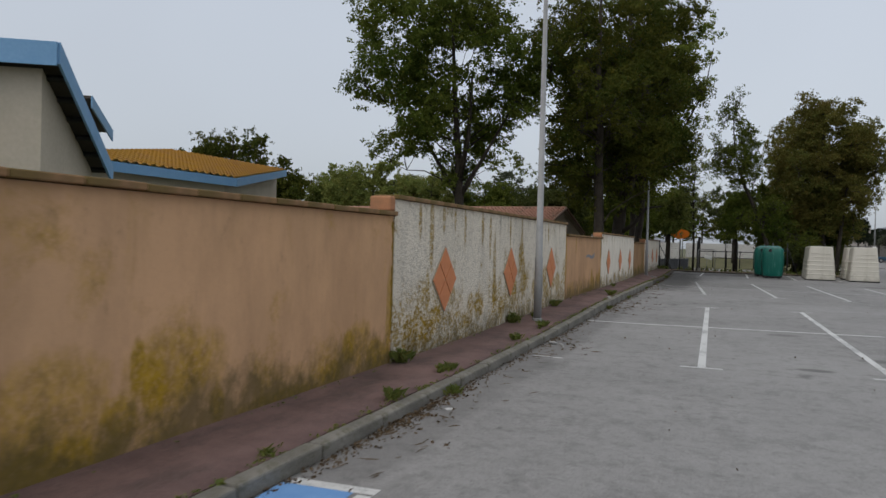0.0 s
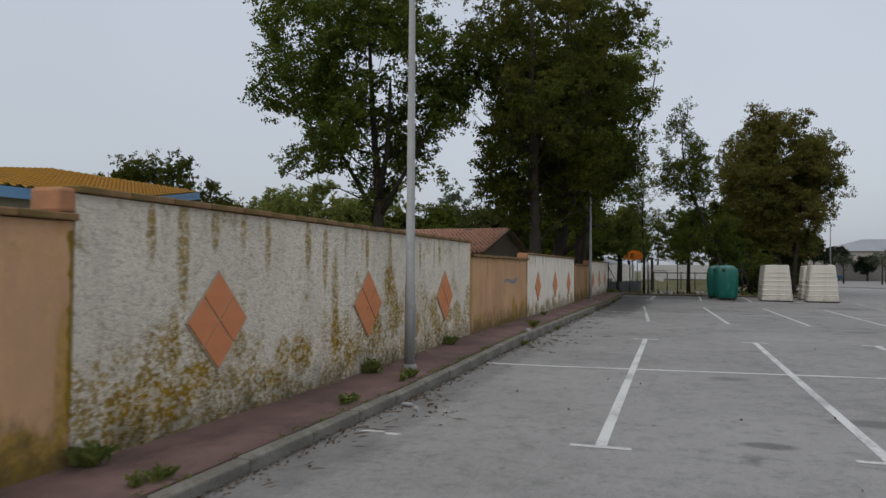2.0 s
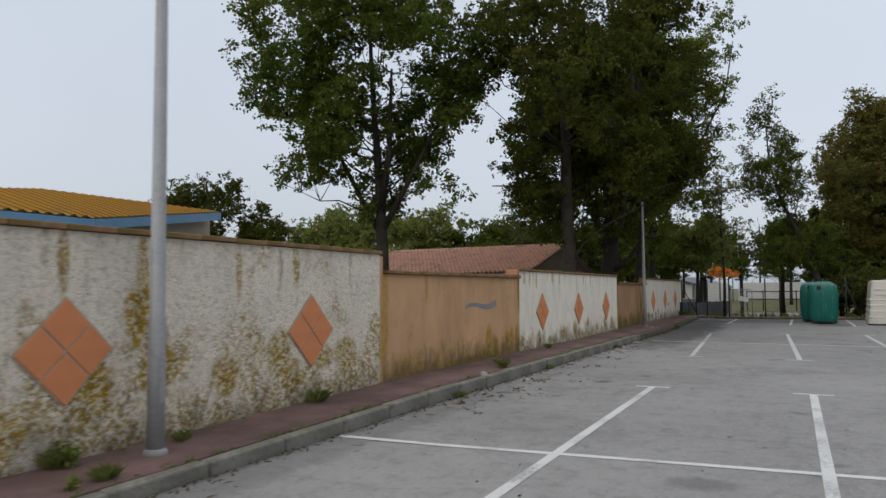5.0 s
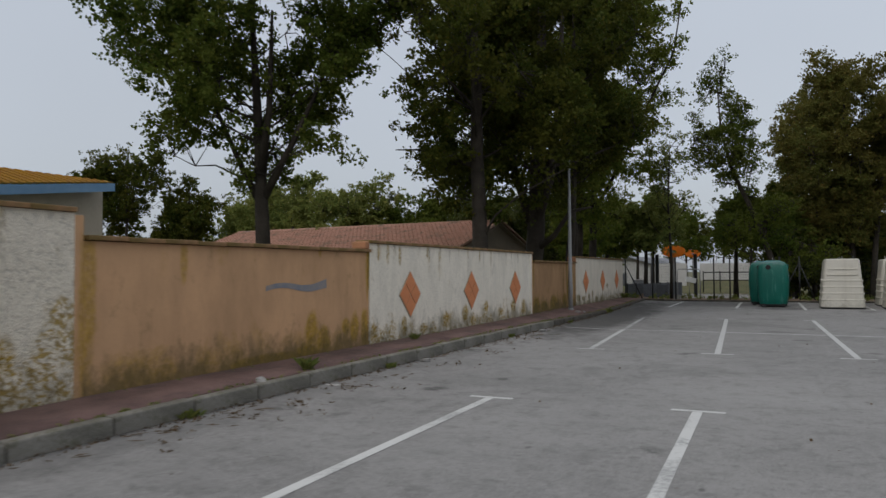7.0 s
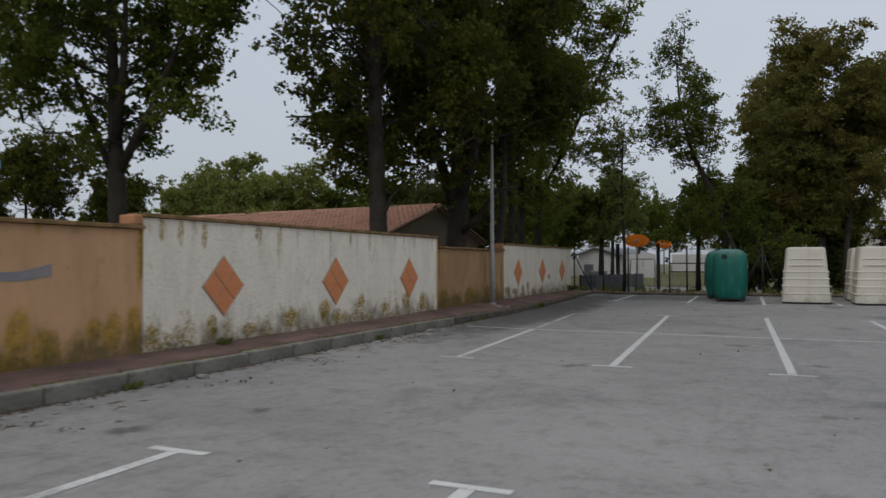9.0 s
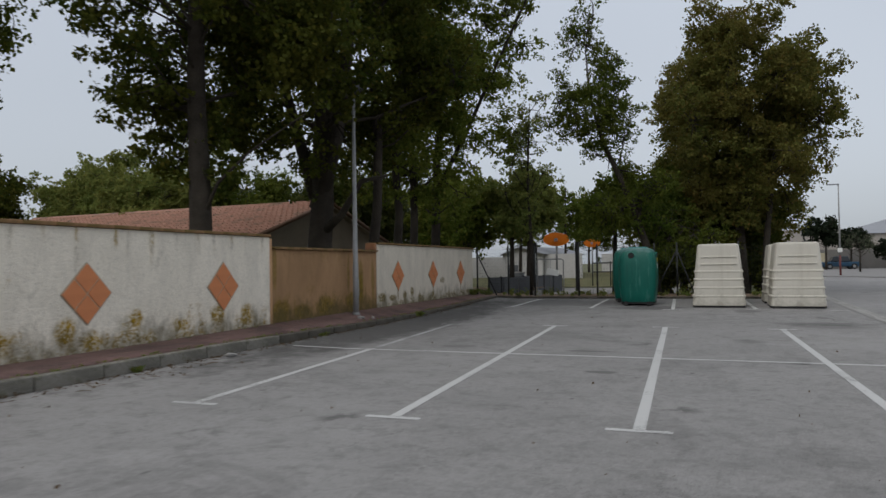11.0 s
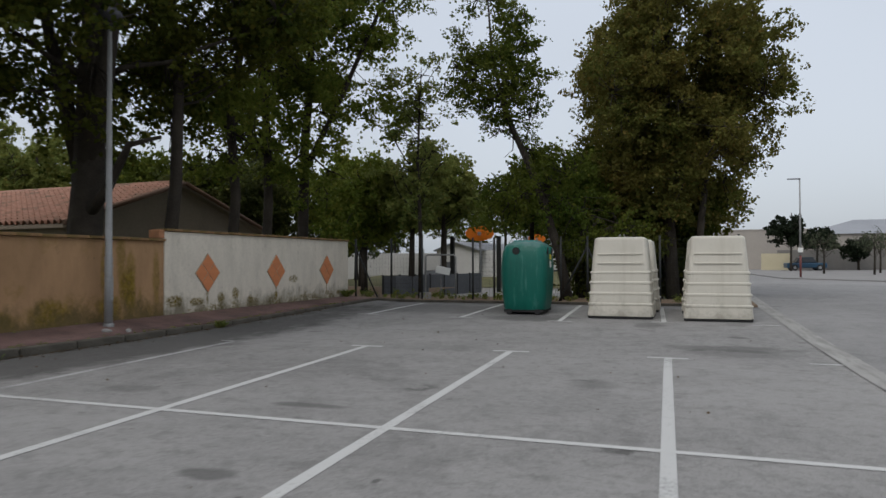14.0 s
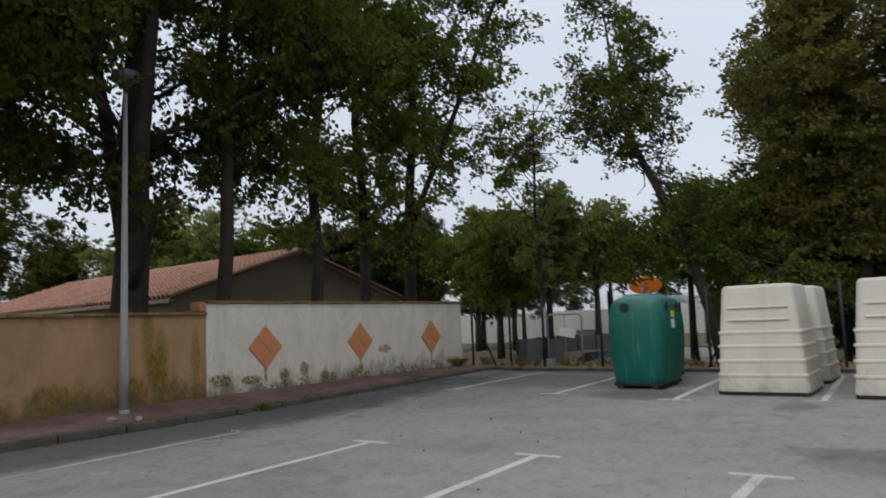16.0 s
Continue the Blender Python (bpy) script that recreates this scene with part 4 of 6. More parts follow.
def tree(name, label, at, trunk, limbs, blobs, n_clumps, leaf_n, leaf_size, leaf_mat, bark, seed, clump=0.55, gap=0.0, category="tree", trunk_sides=10, tuft=0.075):
    """trunk: points (x, y, z, r); limbs: how many boughs; blobs: (x, y, z, rx, ry, rz) that the crown fills; all relative to at."""
    rng = np.random.default_rng(seed)
    e = thing(name, label, category, at)
    tp = [Vector(p[:3]) for p in trunk]
    bm = tube(bmesh.new(), tp, [p[3] for p in trunk], trunk_sides)
    part("trunk", bm, bark, e)
    vol = np.array([b[3] * b[4] * b[5] for b in blobs])
    pick = rng.choice(len(blobs), n_clumps * 2, p=vol / vol.sum())
    centres = []
    for i in pick:
        b = blobs[i]
        d = rng.normal(0, 1, 3)
        d /= np.linalg.norm(d)
        r = rng.uniform(0.15, 1.0) ** 0.5
        c = np.array(b[:3]) + d * r * np.array(b[3:])
        if gap and noise.noise(Vector(c) * 0.55 + Vector((seed, 0, 0))) < gap - 0.5:
            continue
        centres.append(c)
        if len(centres) == n_clumps:
            break
    centres = np.array(centres)
    # boughs: from the trunk out to far clumps, then twigs from the nearest bough
    bough_pts = []
    wood = bmesh.new()
    order = rng.permutation(len(centres))[:limbs]
    lo = min(p.z for p in tp) + 0.35 * (max(p.z for p in tp) - min(p.z for p in tp))
    for i in order:
        c = Vector(centres[i])
        zt = max(lo, min(tp[-1].z, c.z - 0.55 * (Vector((c.x, c.y, 0)) - Vector((tp[-1].x, tp[-1].y, 0))).length - 0.4))
        k = 0
        while k < len(tp) - 2 and tp[k + 1].z < zt:
            k += 1
        f = min(1.0, max(0.0, (zt - tp[k].z) / max(0.01, tp[k + 1].z - tp[k].z)))
        s = tp[k].lerp(tp[k + 1], f)
        r0 = (trunk[k][3] * (1 - f) + trunk[k + 1][3] * f) * rng.uniform(0.14, 0.34)
        pts = []
        for j in range(6):
            q = j / 5
            w = s.lerp(c, q)
            w.z -= 0.25 * (c - s).length * q * (1 - q) * 0.8
            w += Vector(rng.normal(0, 0.12, 3)) * (c - s).length * 0.35 * q * (1.3 - q)
            pts.append(w)
        tube(wood, pts, [max(0.012, r0 * (1 - 0.85 * j / 5)) for j in range(6)], 5)
        bough_pts += pts[1:]
    bp = np.array([tuple(p) for p in bough_pts])
    for c in centres:
        d = np.linalg.norm(bp - c, axis=1)
        s = bp[int(np.argmin(d))]
        if 0.15 < d.min() < 1.1:
            m_ = (s + c) / 2 + rng.normal(0, 0.08, 3)
            tube(wood, [s, m_, c], [0.022, 0.014, 0.006], 3)
    tagged(part("branching", wood, bark, e), kind="stuff")
    cnt = np.maximum(6, rng.normal(leaf_n, leaf_n * 0.35, len(centres))).astype(int)
    rad = np.abs(rng.normal(clump, clump * 0.3, len(centres))) + 0.12
    # leave out sprays that would hang free of the rest
    near = np.array([(np.linalg.norm(centres - c, axis=1) < clump * 1.5 + 0.25).sum() for c in centres]) > 3
    centres, rad, cnt = centres[near], rad[near], cnt[near]
    mesh_object("crown", leaves_mesh("crown", centres, rad, cnt, leaf_size, rng, 0.75, tuft), leaf_mat, e)
    return e


def lobes(seed, n, z0, z1, reach, size, lean=(0, 0), shape=1.0):
    """Crown lobes round an axis: wide in the middle, smaller at the top and the foot."""
    j = random.Random(seed)
    out = []
    for i in range(n):
        f = (i + j.random()) / n
        env = math.sin(math.pi * min(1.0, 0.16 + 0.84 * (1 - f) ** shape)) ** 0.6
        a = i * 2.4 + j.uniform(-0.5, 0.5)
        r = reach * env * j.uniform(0.45, 1.0)
        s = size * (0.55 + 0.45 * env) * j.uniform(0.75, 1.2)
        out.append((lean[0] * f + r * math.cos(a), lean[1] * f + r * math.sin(a), z0 + (z1 - z0) * f, s, s, s * 0.72))
    return out


def add_limb(e, points, r0, bark, name="limb"):
    n = len(points)
    return part(name, tubed(points, [r0 * (1 - 0.75 * i / (n - 1)) for i in range(n)], 8), bark, e)


# the broad tree behind the orange wall
broad = tree("tree", "broad tree with airy dark green crown behind the wall", (-10.6, 29.0, 0), [(0, 0, -0.1, 0.28), (0.06, 0, 1.5, 0.225), (-0.02, 0, 3.2, 0.205), (-0.12, 0, 5.2, 0.15), (-0.4, 0.1, 8, 0.10), (-0.6, 0, 12.4, 0.03)], 26,
     lobes(3, 34, 5.0, 13.8, 3.6, 1.6, (-1.4, 0)) + [(-1.0, -0.8, 5.5, 1.4, 1.2, 0.8), (-1.8, -0.6, 7.2, 1.5, 1.2, 1.1), (-0.4, -0.8, 6.4, 1.7, 1.4, 1.3), (-0.8, -0.8, 8.6, 1.9, 1.5, 1.5), (-1.0, -0.5, 10.8, 1.9, 1.5, 1.5), (-4.3, 0, 8.6, 1.4, 1.5, 1.2), (-3.2, 0, 6.0, 1.4, 1.4, 0.9), (2.2, 0, 5.0, 1.3, 1.3, 0.8), (0, 0, 4.6, 1.3, 1.3, 0.7), (2.6, 0, 7.6, 1.3, 1.3, 1.2), (-4.4, 0, 10.2, 1.1, 1.2, 0.9)], 1250, 70, 0.108, LEAF, BARK, 11, 0.42, 0.30)
add_limb(broad, [(0, 0, 3.4), (-0.7, 0, 4.5), (-1.9, 0.3, 6.3), (-3.2, 0.3, 8.8)], 0.12, BARK)
add_limb(broad, [(-0.05, 0, 4.4), (0.4, -0.2, 6.2), (0.5, -0.2, 9.0)], 0.15, BARK)
add_limb(broad, [(0, 0, 3.6), (0.9, 0.2, 5.2), (2.2, 0.2, 7.4)], 0.13, BARK)
# the row of poplars behind the wall
POPLARS = [
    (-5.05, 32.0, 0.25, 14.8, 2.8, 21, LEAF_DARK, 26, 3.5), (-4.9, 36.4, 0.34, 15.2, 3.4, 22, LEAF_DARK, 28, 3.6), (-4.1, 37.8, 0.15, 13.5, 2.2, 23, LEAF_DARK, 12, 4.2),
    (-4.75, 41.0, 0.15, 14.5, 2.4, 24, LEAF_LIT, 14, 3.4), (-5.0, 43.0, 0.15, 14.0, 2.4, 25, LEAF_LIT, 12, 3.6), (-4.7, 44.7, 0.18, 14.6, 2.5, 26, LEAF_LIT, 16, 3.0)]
for x, y, r, h, w, seed, lm, nl, z0 in POPLARS:
    j = random.Random(seed)
    lean = j.uniform(-0.3, 0.5)
    bend = [j.uniform(-0.16, 0.16) for i in range(3)] if nl < 20 else [0.03, 0.0, 0.05]
    extra = [(-2.9, 0, 4.9, 1.0, 0.9, 0.6), (-1.9, 0.2, 5.2, 1.1, 1.0, 0.8), (2.6, 0, 4.6, 1.1, 1.0, 0.5), (1.8, 0.8, 6.6, 1.4, 1.2, 1.2), (2.2, 0.8, 8.8, 1.4, 1.2, 1.2), (0.6, 1.8, 5.6, 1.3, 1.3, 0.9), (0.2, 2.0, 7.4, 1.5, 1.5, 1.2), (-0.6, 1.6, 9.4, 1.6, 1.6, 1.4)] if seed == 21 else [(-0.6, -1.6, 5.0, 1.3, 1.2, 0.8), (-1.5, -1.8, 6.5, 1.5, 1.4, 1.1), (0.3, -1.5, 7.0, 1.5, 1.3, 1.2), (-1.0, -2.2, 8.8, 1.6, 1.5, 1.3), (-2.6, -0.6, 5.4, 1.4, 1.3, 0.9), (-2.8, -0.4, 7.6, 1.5, 1.4, 1.3)] if seed == 22 else [(0.1, -0.1, 2.4, 0.3, 0.3, 0.5), (0.1, -0.1, 3.3, 0.35, 0.35, 0.5)] if seed in (23, 24) else [(1.9, 0.3, 6.0, 0.9, 1.0, 0.7), (2.1, 0.2, 7.8, 0.9, 1.0, 0.9), (3.2, 0.3, 9.6, 1.0, 1.1, 0.9), (4.0, 0.4, 11.2, 1.1, 1.1, 1.0), (4.4, 0.2, 12.8, 1.1, 1.1, 1.0), (3.9, 0.2, 14.4, 1.1, 1.0, 1.0), (2.4, 0.2, 11.0, 1.3, 1.2, 1.2), (2.2, 0.2, 13.2, 1.3, 1.2, 1.2)] if seed == 26 else [(1.5, 0.3, 6.2, 0.9, 0.9, 0.7), (1.8, 0.2, 9.2, 1.1, 1.1, 1.1), (2.3, 0.2, 12.4, 1.2, 1.1, 1.2)] if seed == 25 else []
    p = tree("poplar", "tall dark poplar in a row behind the wall", (x, y, 0), [(0, 0, -0.1, r * 1.15), (bend[0] * 0.5, 0, 1.2, r), (lean * 0.3 + bend[0], 0.02, 3.0, r * 0.88), (lean * 0.5 + bend[1], 0, 5.0, r * 0.75), (lean * 0.7 + bend[2], 0, 6.8, r * 0.64), (lean - 0.05, 0.1, 9.0, r * 0.5), (lean, 0, h - 1, r * 0.15)], 26,
         lobes(seed, nl, z0, h, w, 1.5, (lean, 0), 1.4) + extra, (1300 if seed == 22 else 1000) if nl > 17 else 620 if seed > 24 else 520, 66 if nl > 17 else 56, 0.108, lm, BARK, seed, 0.42 if nl > 17 else 0.40, 0.42 if nl > 17 else 0.44)
    if seed == 21:
        add_limb(p, [(0.05, 0, 2.4), (0.5, -0.1, 3.1), (1.3, -0.1, 3.7), (2.6, -0.2, 4.3)], 0.045, BARK)
        add_limb(p, [(0, 0, 4.5), (-1.4, 0, 5.2), (-2.8, 0, 5.3)], 0.07, BARK)
    if seed == 22:
        add_limb(p, [(0.0, 0, 3.2), (-0.45, 0, 4.6), (-1.0, 0, 6.5), (-1.35, 0, 9.4)], 0.2, BARK)
        add_limb(p, [(0.05, 0, 2.9), (0.7, -0.2, 4.6), (1.1, -0.2, 7.0), (1.2, 0, 10.5)], 0.24, BARK)
        add_limb(p, [(0.1, 0, 2.2), (0.9, -0.3, 2.7), (1.5, -0.4, 3.5), (2.2, -0.4, 3.6)], 0.13, BARK)
    if seed == 26:
        add_limb(p, [(0.1, 0, 4.2), (1.2, 0, 6.1), (2.3, 0.1, 8.4), (3.6, 0.2, 11.0), (4.0, 0.2, 13.4)], 0.09, BARK)
# trees behind the fence
tree("slender_tree", "slender sparse young tree behind the fence", (-1.56, 46.4, 0), [(0, 0, -0.1, 0.08), (0.02, 0, 2.0, 0.065), (-0.08, 0, 4.5, 0.045), (0.05, 0, 7.4, 0.012)], 26,
     lobes(8, 14, 2.6, 7.6, 1.0, 0.6), 170, 26, 0.095, LEAF_LIGHT, BARK, 31, 0.3)
tree("leaning_tree", "leaning tree with a tufted crown behind the fence", (3.0, 46.8, 0), [(0, 0, -0.1, 0.16), (-0.3, 0, 1.6, 0.14), (-0.9, 0, 3.5, 0.12), (-1.35, 0.05, 4.6, 0.105), (-1.85, 0, 5.7, 0.085), (-2.35, 0.1, 7.6, 0.05), (-2.5, 0, 9.9, 0.015)], 26,
     [(-2.35, 0, 7.0, 1.4, 1.3, 0.8), (-1.3, 0, 6.8, 0.8, 0.8, 0.6), (-3.3, 0, 6.6, 0.7, 0.7, 0.6), (-2.3, 0, 8.0, 1.3, 1.2, 0.7), (-3.1, 0, 7.7, 0.6, 0.6, 0.7), (-1.5, 0, 7.9, 0.6, 0.6, 0.6), (-2.5, 0, 8.9, 0.95, 0.9, 0.8), (-2.6, 0, 9.7, 0.8, 0.8, 0.9), (-2.5, 0, 10.4, 0.6, 0.6, 0.8), (-2.3, 0, 11.0, 0.4, 0.4, 0.6), (-1.9, 0, 5.4, 0.9, 0.8, 0.5),
      (-2.4, 0, 4.2, 1.1, 1.0, 0.6), (-0.3, 0, 4.2, 1.1, 1.0, 0.6), (-1.2, 0, 3.2, 1.8, 1.0, 0.7), (0.6, 0.4, 2.7, 1.2, 1.0, 0.7), (0.8, 0.4, 1.9, 1.3, 1.0, 0.7), (-0.9, 0, 4.8, 0.7, 0.7, 0.4), (1.3, 0.3, 2.2, 1.0, 0.9, 0.7), (-2.3, 0, 2.5, 0.75, 0.6, 0.45), (-1.9, 0, 6.2, 1.2, 1.0, 0.6), (-3.2, 0, 8.5, 0.6, 0.6, 0.5), (-1.7, 0, 8.7, 0.6, 0.6, 0.5)], 720, 36, 0.088, LEAF, BARK, 32, 0.34, 0.16)
CLUMP_LOBES = [tuple(v * s for v, s in zip(b, (1.17, 1.17, 1.08) * 2)) for b in [(-0.6, -0.2, 2.7, 1.9, 1.3, 0.8), (1.1, 0.2, 3.0, 1.3, 1.2, 0.8)] + lobes(17, 34, 2.6, 9.8, 2.35, 1.3, (0.4, 0), 1.15) + [(-2.1, 3.2, 6.6, 0.8, 0.9, 1.2), (-2.0, 3.2, 8.1, 0.9, 1.0, 1.1), (-1.6, 3.0, 9.2, 0.8, 0.9, 0.8), (-1.9, 2.6, 5.0, 0.9, 1.0, 0.9), (-2.0, 2.2, 3.2, 1.1, 1.2, 0.8), (0.2, 2.4, 2.7, 2.2, 1.3, 0.9), (2.8, 0.3, 6.0, 0.9, 0.9, 1.0), (0.0, 0.3, 7.0, 2.4, 2.4, 3.0), (0, 0.3, 4.0, 2.2, 2.0, 1.3), (-1.7, 0, 4.4, 0.9, 1.1, 0.9), (2.2, 0, 4.6, 1.1, 1.1, 1.1), (2.6, 0, 7.2, 0.9, 1.0, 1.4), (-1.9, 0, 6.6, 0.9, 1.1, 1.2)]]
clump = tree("clump_tree", "dense rounded tree with several trunks and rusty tinged leaves", (5.7, 49.6, 0), [(0.2, -0.5, -0.1, 0.22), (0.1, -0.4, 2.2, 0.2), (0.0, 0, 5.8, 0.15), (0.1, 0, 10, 0.04)], 46,
     CLUMP_LOBES, 1900, 90, 0.1, LEAF_OLIVE, BARK, 33, 0.36, 0.25)
for x, y, r, lx in ((-1.2, -0.1, 0.07, -0.3), (0.85, -0.7, 0.12, 0.5), (-0.5, 0.6, 0.07, -0.2), (0.4, 0.4, 0.08, 0.2)):
    part("stem", tubed([(x, y, -0.1), (x + lx * 0.3, y, 2.2), (x + lx, y, 5.5)], [r * 1.1, r, r * 0.6], 8), BARK, clump)


def bush(name, label, at, blobs, n, leaf_n, size, mat, seed, clump=0.6, gap=0.15):
    spread = []
    for i, (bx, by, bz, rx, ry, rz) in enumerate(blobs):
        spread += [(bx + (rx - l[3]) * 0.9 * l[0], by + ry * 0.5 * l[1], bz + rz * (l[2] - 0.5) * 1.5, l[3] * rx * 0.45, l[3] * rx * 0.45, l[3] * rx * 0.4) for l in lobes(seed + i, 9, 0, 1, 1.0, 1.0)]
    blobs = spread
    return tree(name, label, at, [(0, 0, -0.2, 0.16), (0, 0, 1.0, 0.12), (0.1, 0, max(b[2] for b in blobs), 0.04)], 16, blobs, n, leaf_n, size, mat, BARK, seed, clump, gap, "tree" if blobs[0][2] > 2 else "bush", 6)


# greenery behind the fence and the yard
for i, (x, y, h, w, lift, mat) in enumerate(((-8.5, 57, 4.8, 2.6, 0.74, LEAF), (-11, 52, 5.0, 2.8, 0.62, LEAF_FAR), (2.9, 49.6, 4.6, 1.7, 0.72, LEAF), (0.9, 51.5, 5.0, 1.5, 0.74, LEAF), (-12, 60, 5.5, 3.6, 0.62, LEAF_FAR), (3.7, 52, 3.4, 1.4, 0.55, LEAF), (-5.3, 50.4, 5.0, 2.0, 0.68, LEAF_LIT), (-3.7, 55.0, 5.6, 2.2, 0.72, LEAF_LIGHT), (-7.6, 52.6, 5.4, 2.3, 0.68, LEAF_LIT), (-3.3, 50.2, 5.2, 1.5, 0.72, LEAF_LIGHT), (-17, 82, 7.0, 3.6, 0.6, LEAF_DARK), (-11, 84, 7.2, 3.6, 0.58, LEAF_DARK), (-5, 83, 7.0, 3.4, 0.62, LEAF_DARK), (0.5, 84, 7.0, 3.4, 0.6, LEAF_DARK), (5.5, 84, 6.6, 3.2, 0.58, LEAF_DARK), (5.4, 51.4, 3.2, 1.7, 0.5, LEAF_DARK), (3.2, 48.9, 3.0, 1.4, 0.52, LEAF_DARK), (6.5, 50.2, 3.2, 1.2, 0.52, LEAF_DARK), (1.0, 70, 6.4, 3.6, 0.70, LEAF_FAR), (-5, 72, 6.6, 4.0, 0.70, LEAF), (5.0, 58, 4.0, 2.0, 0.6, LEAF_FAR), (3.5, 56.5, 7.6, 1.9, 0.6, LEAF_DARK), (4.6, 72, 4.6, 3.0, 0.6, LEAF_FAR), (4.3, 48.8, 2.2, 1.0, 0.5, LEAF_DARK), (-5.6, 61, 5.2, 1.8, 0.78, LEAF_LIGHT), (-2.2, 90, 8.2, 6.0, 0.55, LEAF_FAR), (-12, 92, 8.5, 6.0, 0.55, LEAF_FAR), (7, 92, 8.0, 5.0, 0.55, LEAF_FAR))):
    bush("garden_tree", "leafy green tree beyond the fence", (x, y, 0), [(0, 0, h * lift, w, w, h * (0.98 - lift)), (0.5, 0, h * 0.88, w * 0.6, w * 0.6, h * 0.2)], 150, 95, 0.14, mat, 50 + i, 0.46, 0.22)
# greenery behind the wall
for i, (x, y, h, w, mat) in enumerate(((-20, 49, 6.4, 4.2, LEAF_LIGHT), (-26, 51, 7.4, 4.6, LEAF_LIGHT), (-14, 56, 5.6, 3.6, LEAF_FAR), (-39.5, 47.5, 9.2, 3.8, LEAF_DARK), (-33.5, 49.5, 7.4, 3.0, LEAF_DARK), (-30.5, 53, 6.6, 3.6, LEAF_LIGHT), (-37, 60, 7.4, 5.0, LEAF_LIGHT), (-20, 64, 7.2, 4.0, LEAF_GREY), (-13, 66, 7.0, 3.6, LEAF_GREY), (-28, 66, 8.0, 4.6, LEAF_GREY), (-16.5, 50.5, 5.6, 3.0, LEAF), (-12, 49.5, 5.2, 2.2, LEAF_FAR), (-34, 62, 7.6, 4.0, LEAF_LIGHT))):
    bush("garden_tree", "leafy tree in the garden behind the wall", (x, y, 0), [(0, 0, h * 0.6, w, w, h * 0.42), (0.6, 0, h * 0.82, w * 0.6, w * 0.6, h * 0.3), (-w * 0.5, 0, h * 0.7, w * 0.5, w * 0.5, h * 0.3)], 210, 125, 0.145, mat, 70 + i, 0.6)
bush("garden_tree", "feathery tree top showing above a mossy roof", (-36.5, 47.0, 0), [(0, 0, 7.6, 3.6, 2.6, 2.4), (2.0, 0, 8.0, 2.0, 1.8, 1.9), (-2.4, 0, 7.6, 1.8, 1.6, 1.7)], 190, 60, 0.15, LEAF_DARK, 90, 0.5, 0.26)


# ---- houses behind the wall ----
def tiled_slope(a, b, c, d, pitch=0.24, course=0.36, amp=0.085):
    """Barrel tiles over the roof plane a-b (eave) to d-c (ridge): waves along the eave, stepped courses up the slope."""
    a, b, c, d = map(Vector, (a, b, c, d))
    n = ((b - a).cross(d - a)).normalized()
    if n.z < 0:
        n = -n
    nu = int((b - a).length / pitch) * 4
    nv = max(2, int((d - a).length / course))
    verts, faces = [], []
    for j in range(nv):
        for e in (0, 1):
            for i in range(nu + 1):
                u, v = i / nu, (j + e) / nv
                p = a.lerp(b, u).lerp(d.lerp(c, u), v)
                w = amp * math.sin(2 * math.pi * i / 4 + 0.4) + (0.05 if e == 0 else 0.0)
                verts.append(tuple(p + n * (w + 0.03)))
    w = nu + 1
    for r in range(2 * nv - 1):
        for i in range(nu):
            faces.append((r * w + i, r * w + i + 1, (r + 1) * w + i + 1, (r + 1) * w + i))
    me = bpy.data.meshes.new("tiles")
    me.from_pydata(verts, [], faces)
    return me


def slab(points, thick):
    """A flat polygon given a thickness downwards."""
    bm = bmesh.new()
    top = [bm.verts.new(p) for p in points]
    low = [bm.verts.new(Vector(p) - Vector((0, 0, thick))) for p in points]
    bm.faces.new(top)
    bm.faces.new(low[::-1])
    for i in range(len(points)):
        j = (i + 1) % len(points)
        bm.faces.new((top[j], top[i], low[i], low[j]))
    return bm


def board(a, b, h, t=0.05):
    """An upright board from a to b, hanging h below them."""
    a, b = Vector(a), Vector(b)
    n = Vector((b.y - a.y, a.x - b.x, 0)).normalized() * t
    bm = bmesh.new()
    lo = Vector((0, 0, -h))
    v = [bm.verts.new(p) for p in (a, b, b + lo, a + lo, a + n, b + n, b + n + lo, a + n + lo)]
    for f in ((0, 1, 2, 3), (7, 6, 5, 4), (0, 4, 5, 1), (1, 5, 6, 2), (2, 6, 7, 3), (3, 7, 4, 0)):
        bm.faces.new([v[i] for i in f])
    return bm


# long low house with a canal-tile roof and a gable towards the car park
low_house = thing("house", "low house with pinkish canal-tile roof and dim gable", "house", (0, 0, 0))
GX, RX, RY, RZ, HW, EZ = -9.2, -26.6, 44.95, 3.88, 4.5, 2.38
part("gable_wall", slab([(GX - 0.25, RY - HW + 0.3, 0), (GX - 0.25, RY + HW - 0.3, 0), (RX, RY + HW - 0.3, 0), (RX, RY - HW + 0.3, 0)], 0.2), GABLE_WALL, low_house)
bm = bmesh.new()
for x in (GX - 0.25, RX + 0.3):
    v = [bm.verts.new(p) for p in ((x, RY - HW + 0.3, -0.1), (x, RY + HW - 0.3, -0.1), (x, RY + HW - 0.3, EZ), (x, RY, RZ - 0.1), (x, RY - HW + 0.3, EZ))]
    bm.faces.new(v)
for s in (-1, 1):
    y = RY + s * (HW - 0.3)
    bm.faces.new([bm.verts.new(p) for p in ((GX - 0.25, y, -0.1), (RX + 0.3, y, -0.1), (RX + 0.3, y, EZ), (GX - 0.25, y, EZ))])
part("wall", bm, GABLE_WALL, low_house)
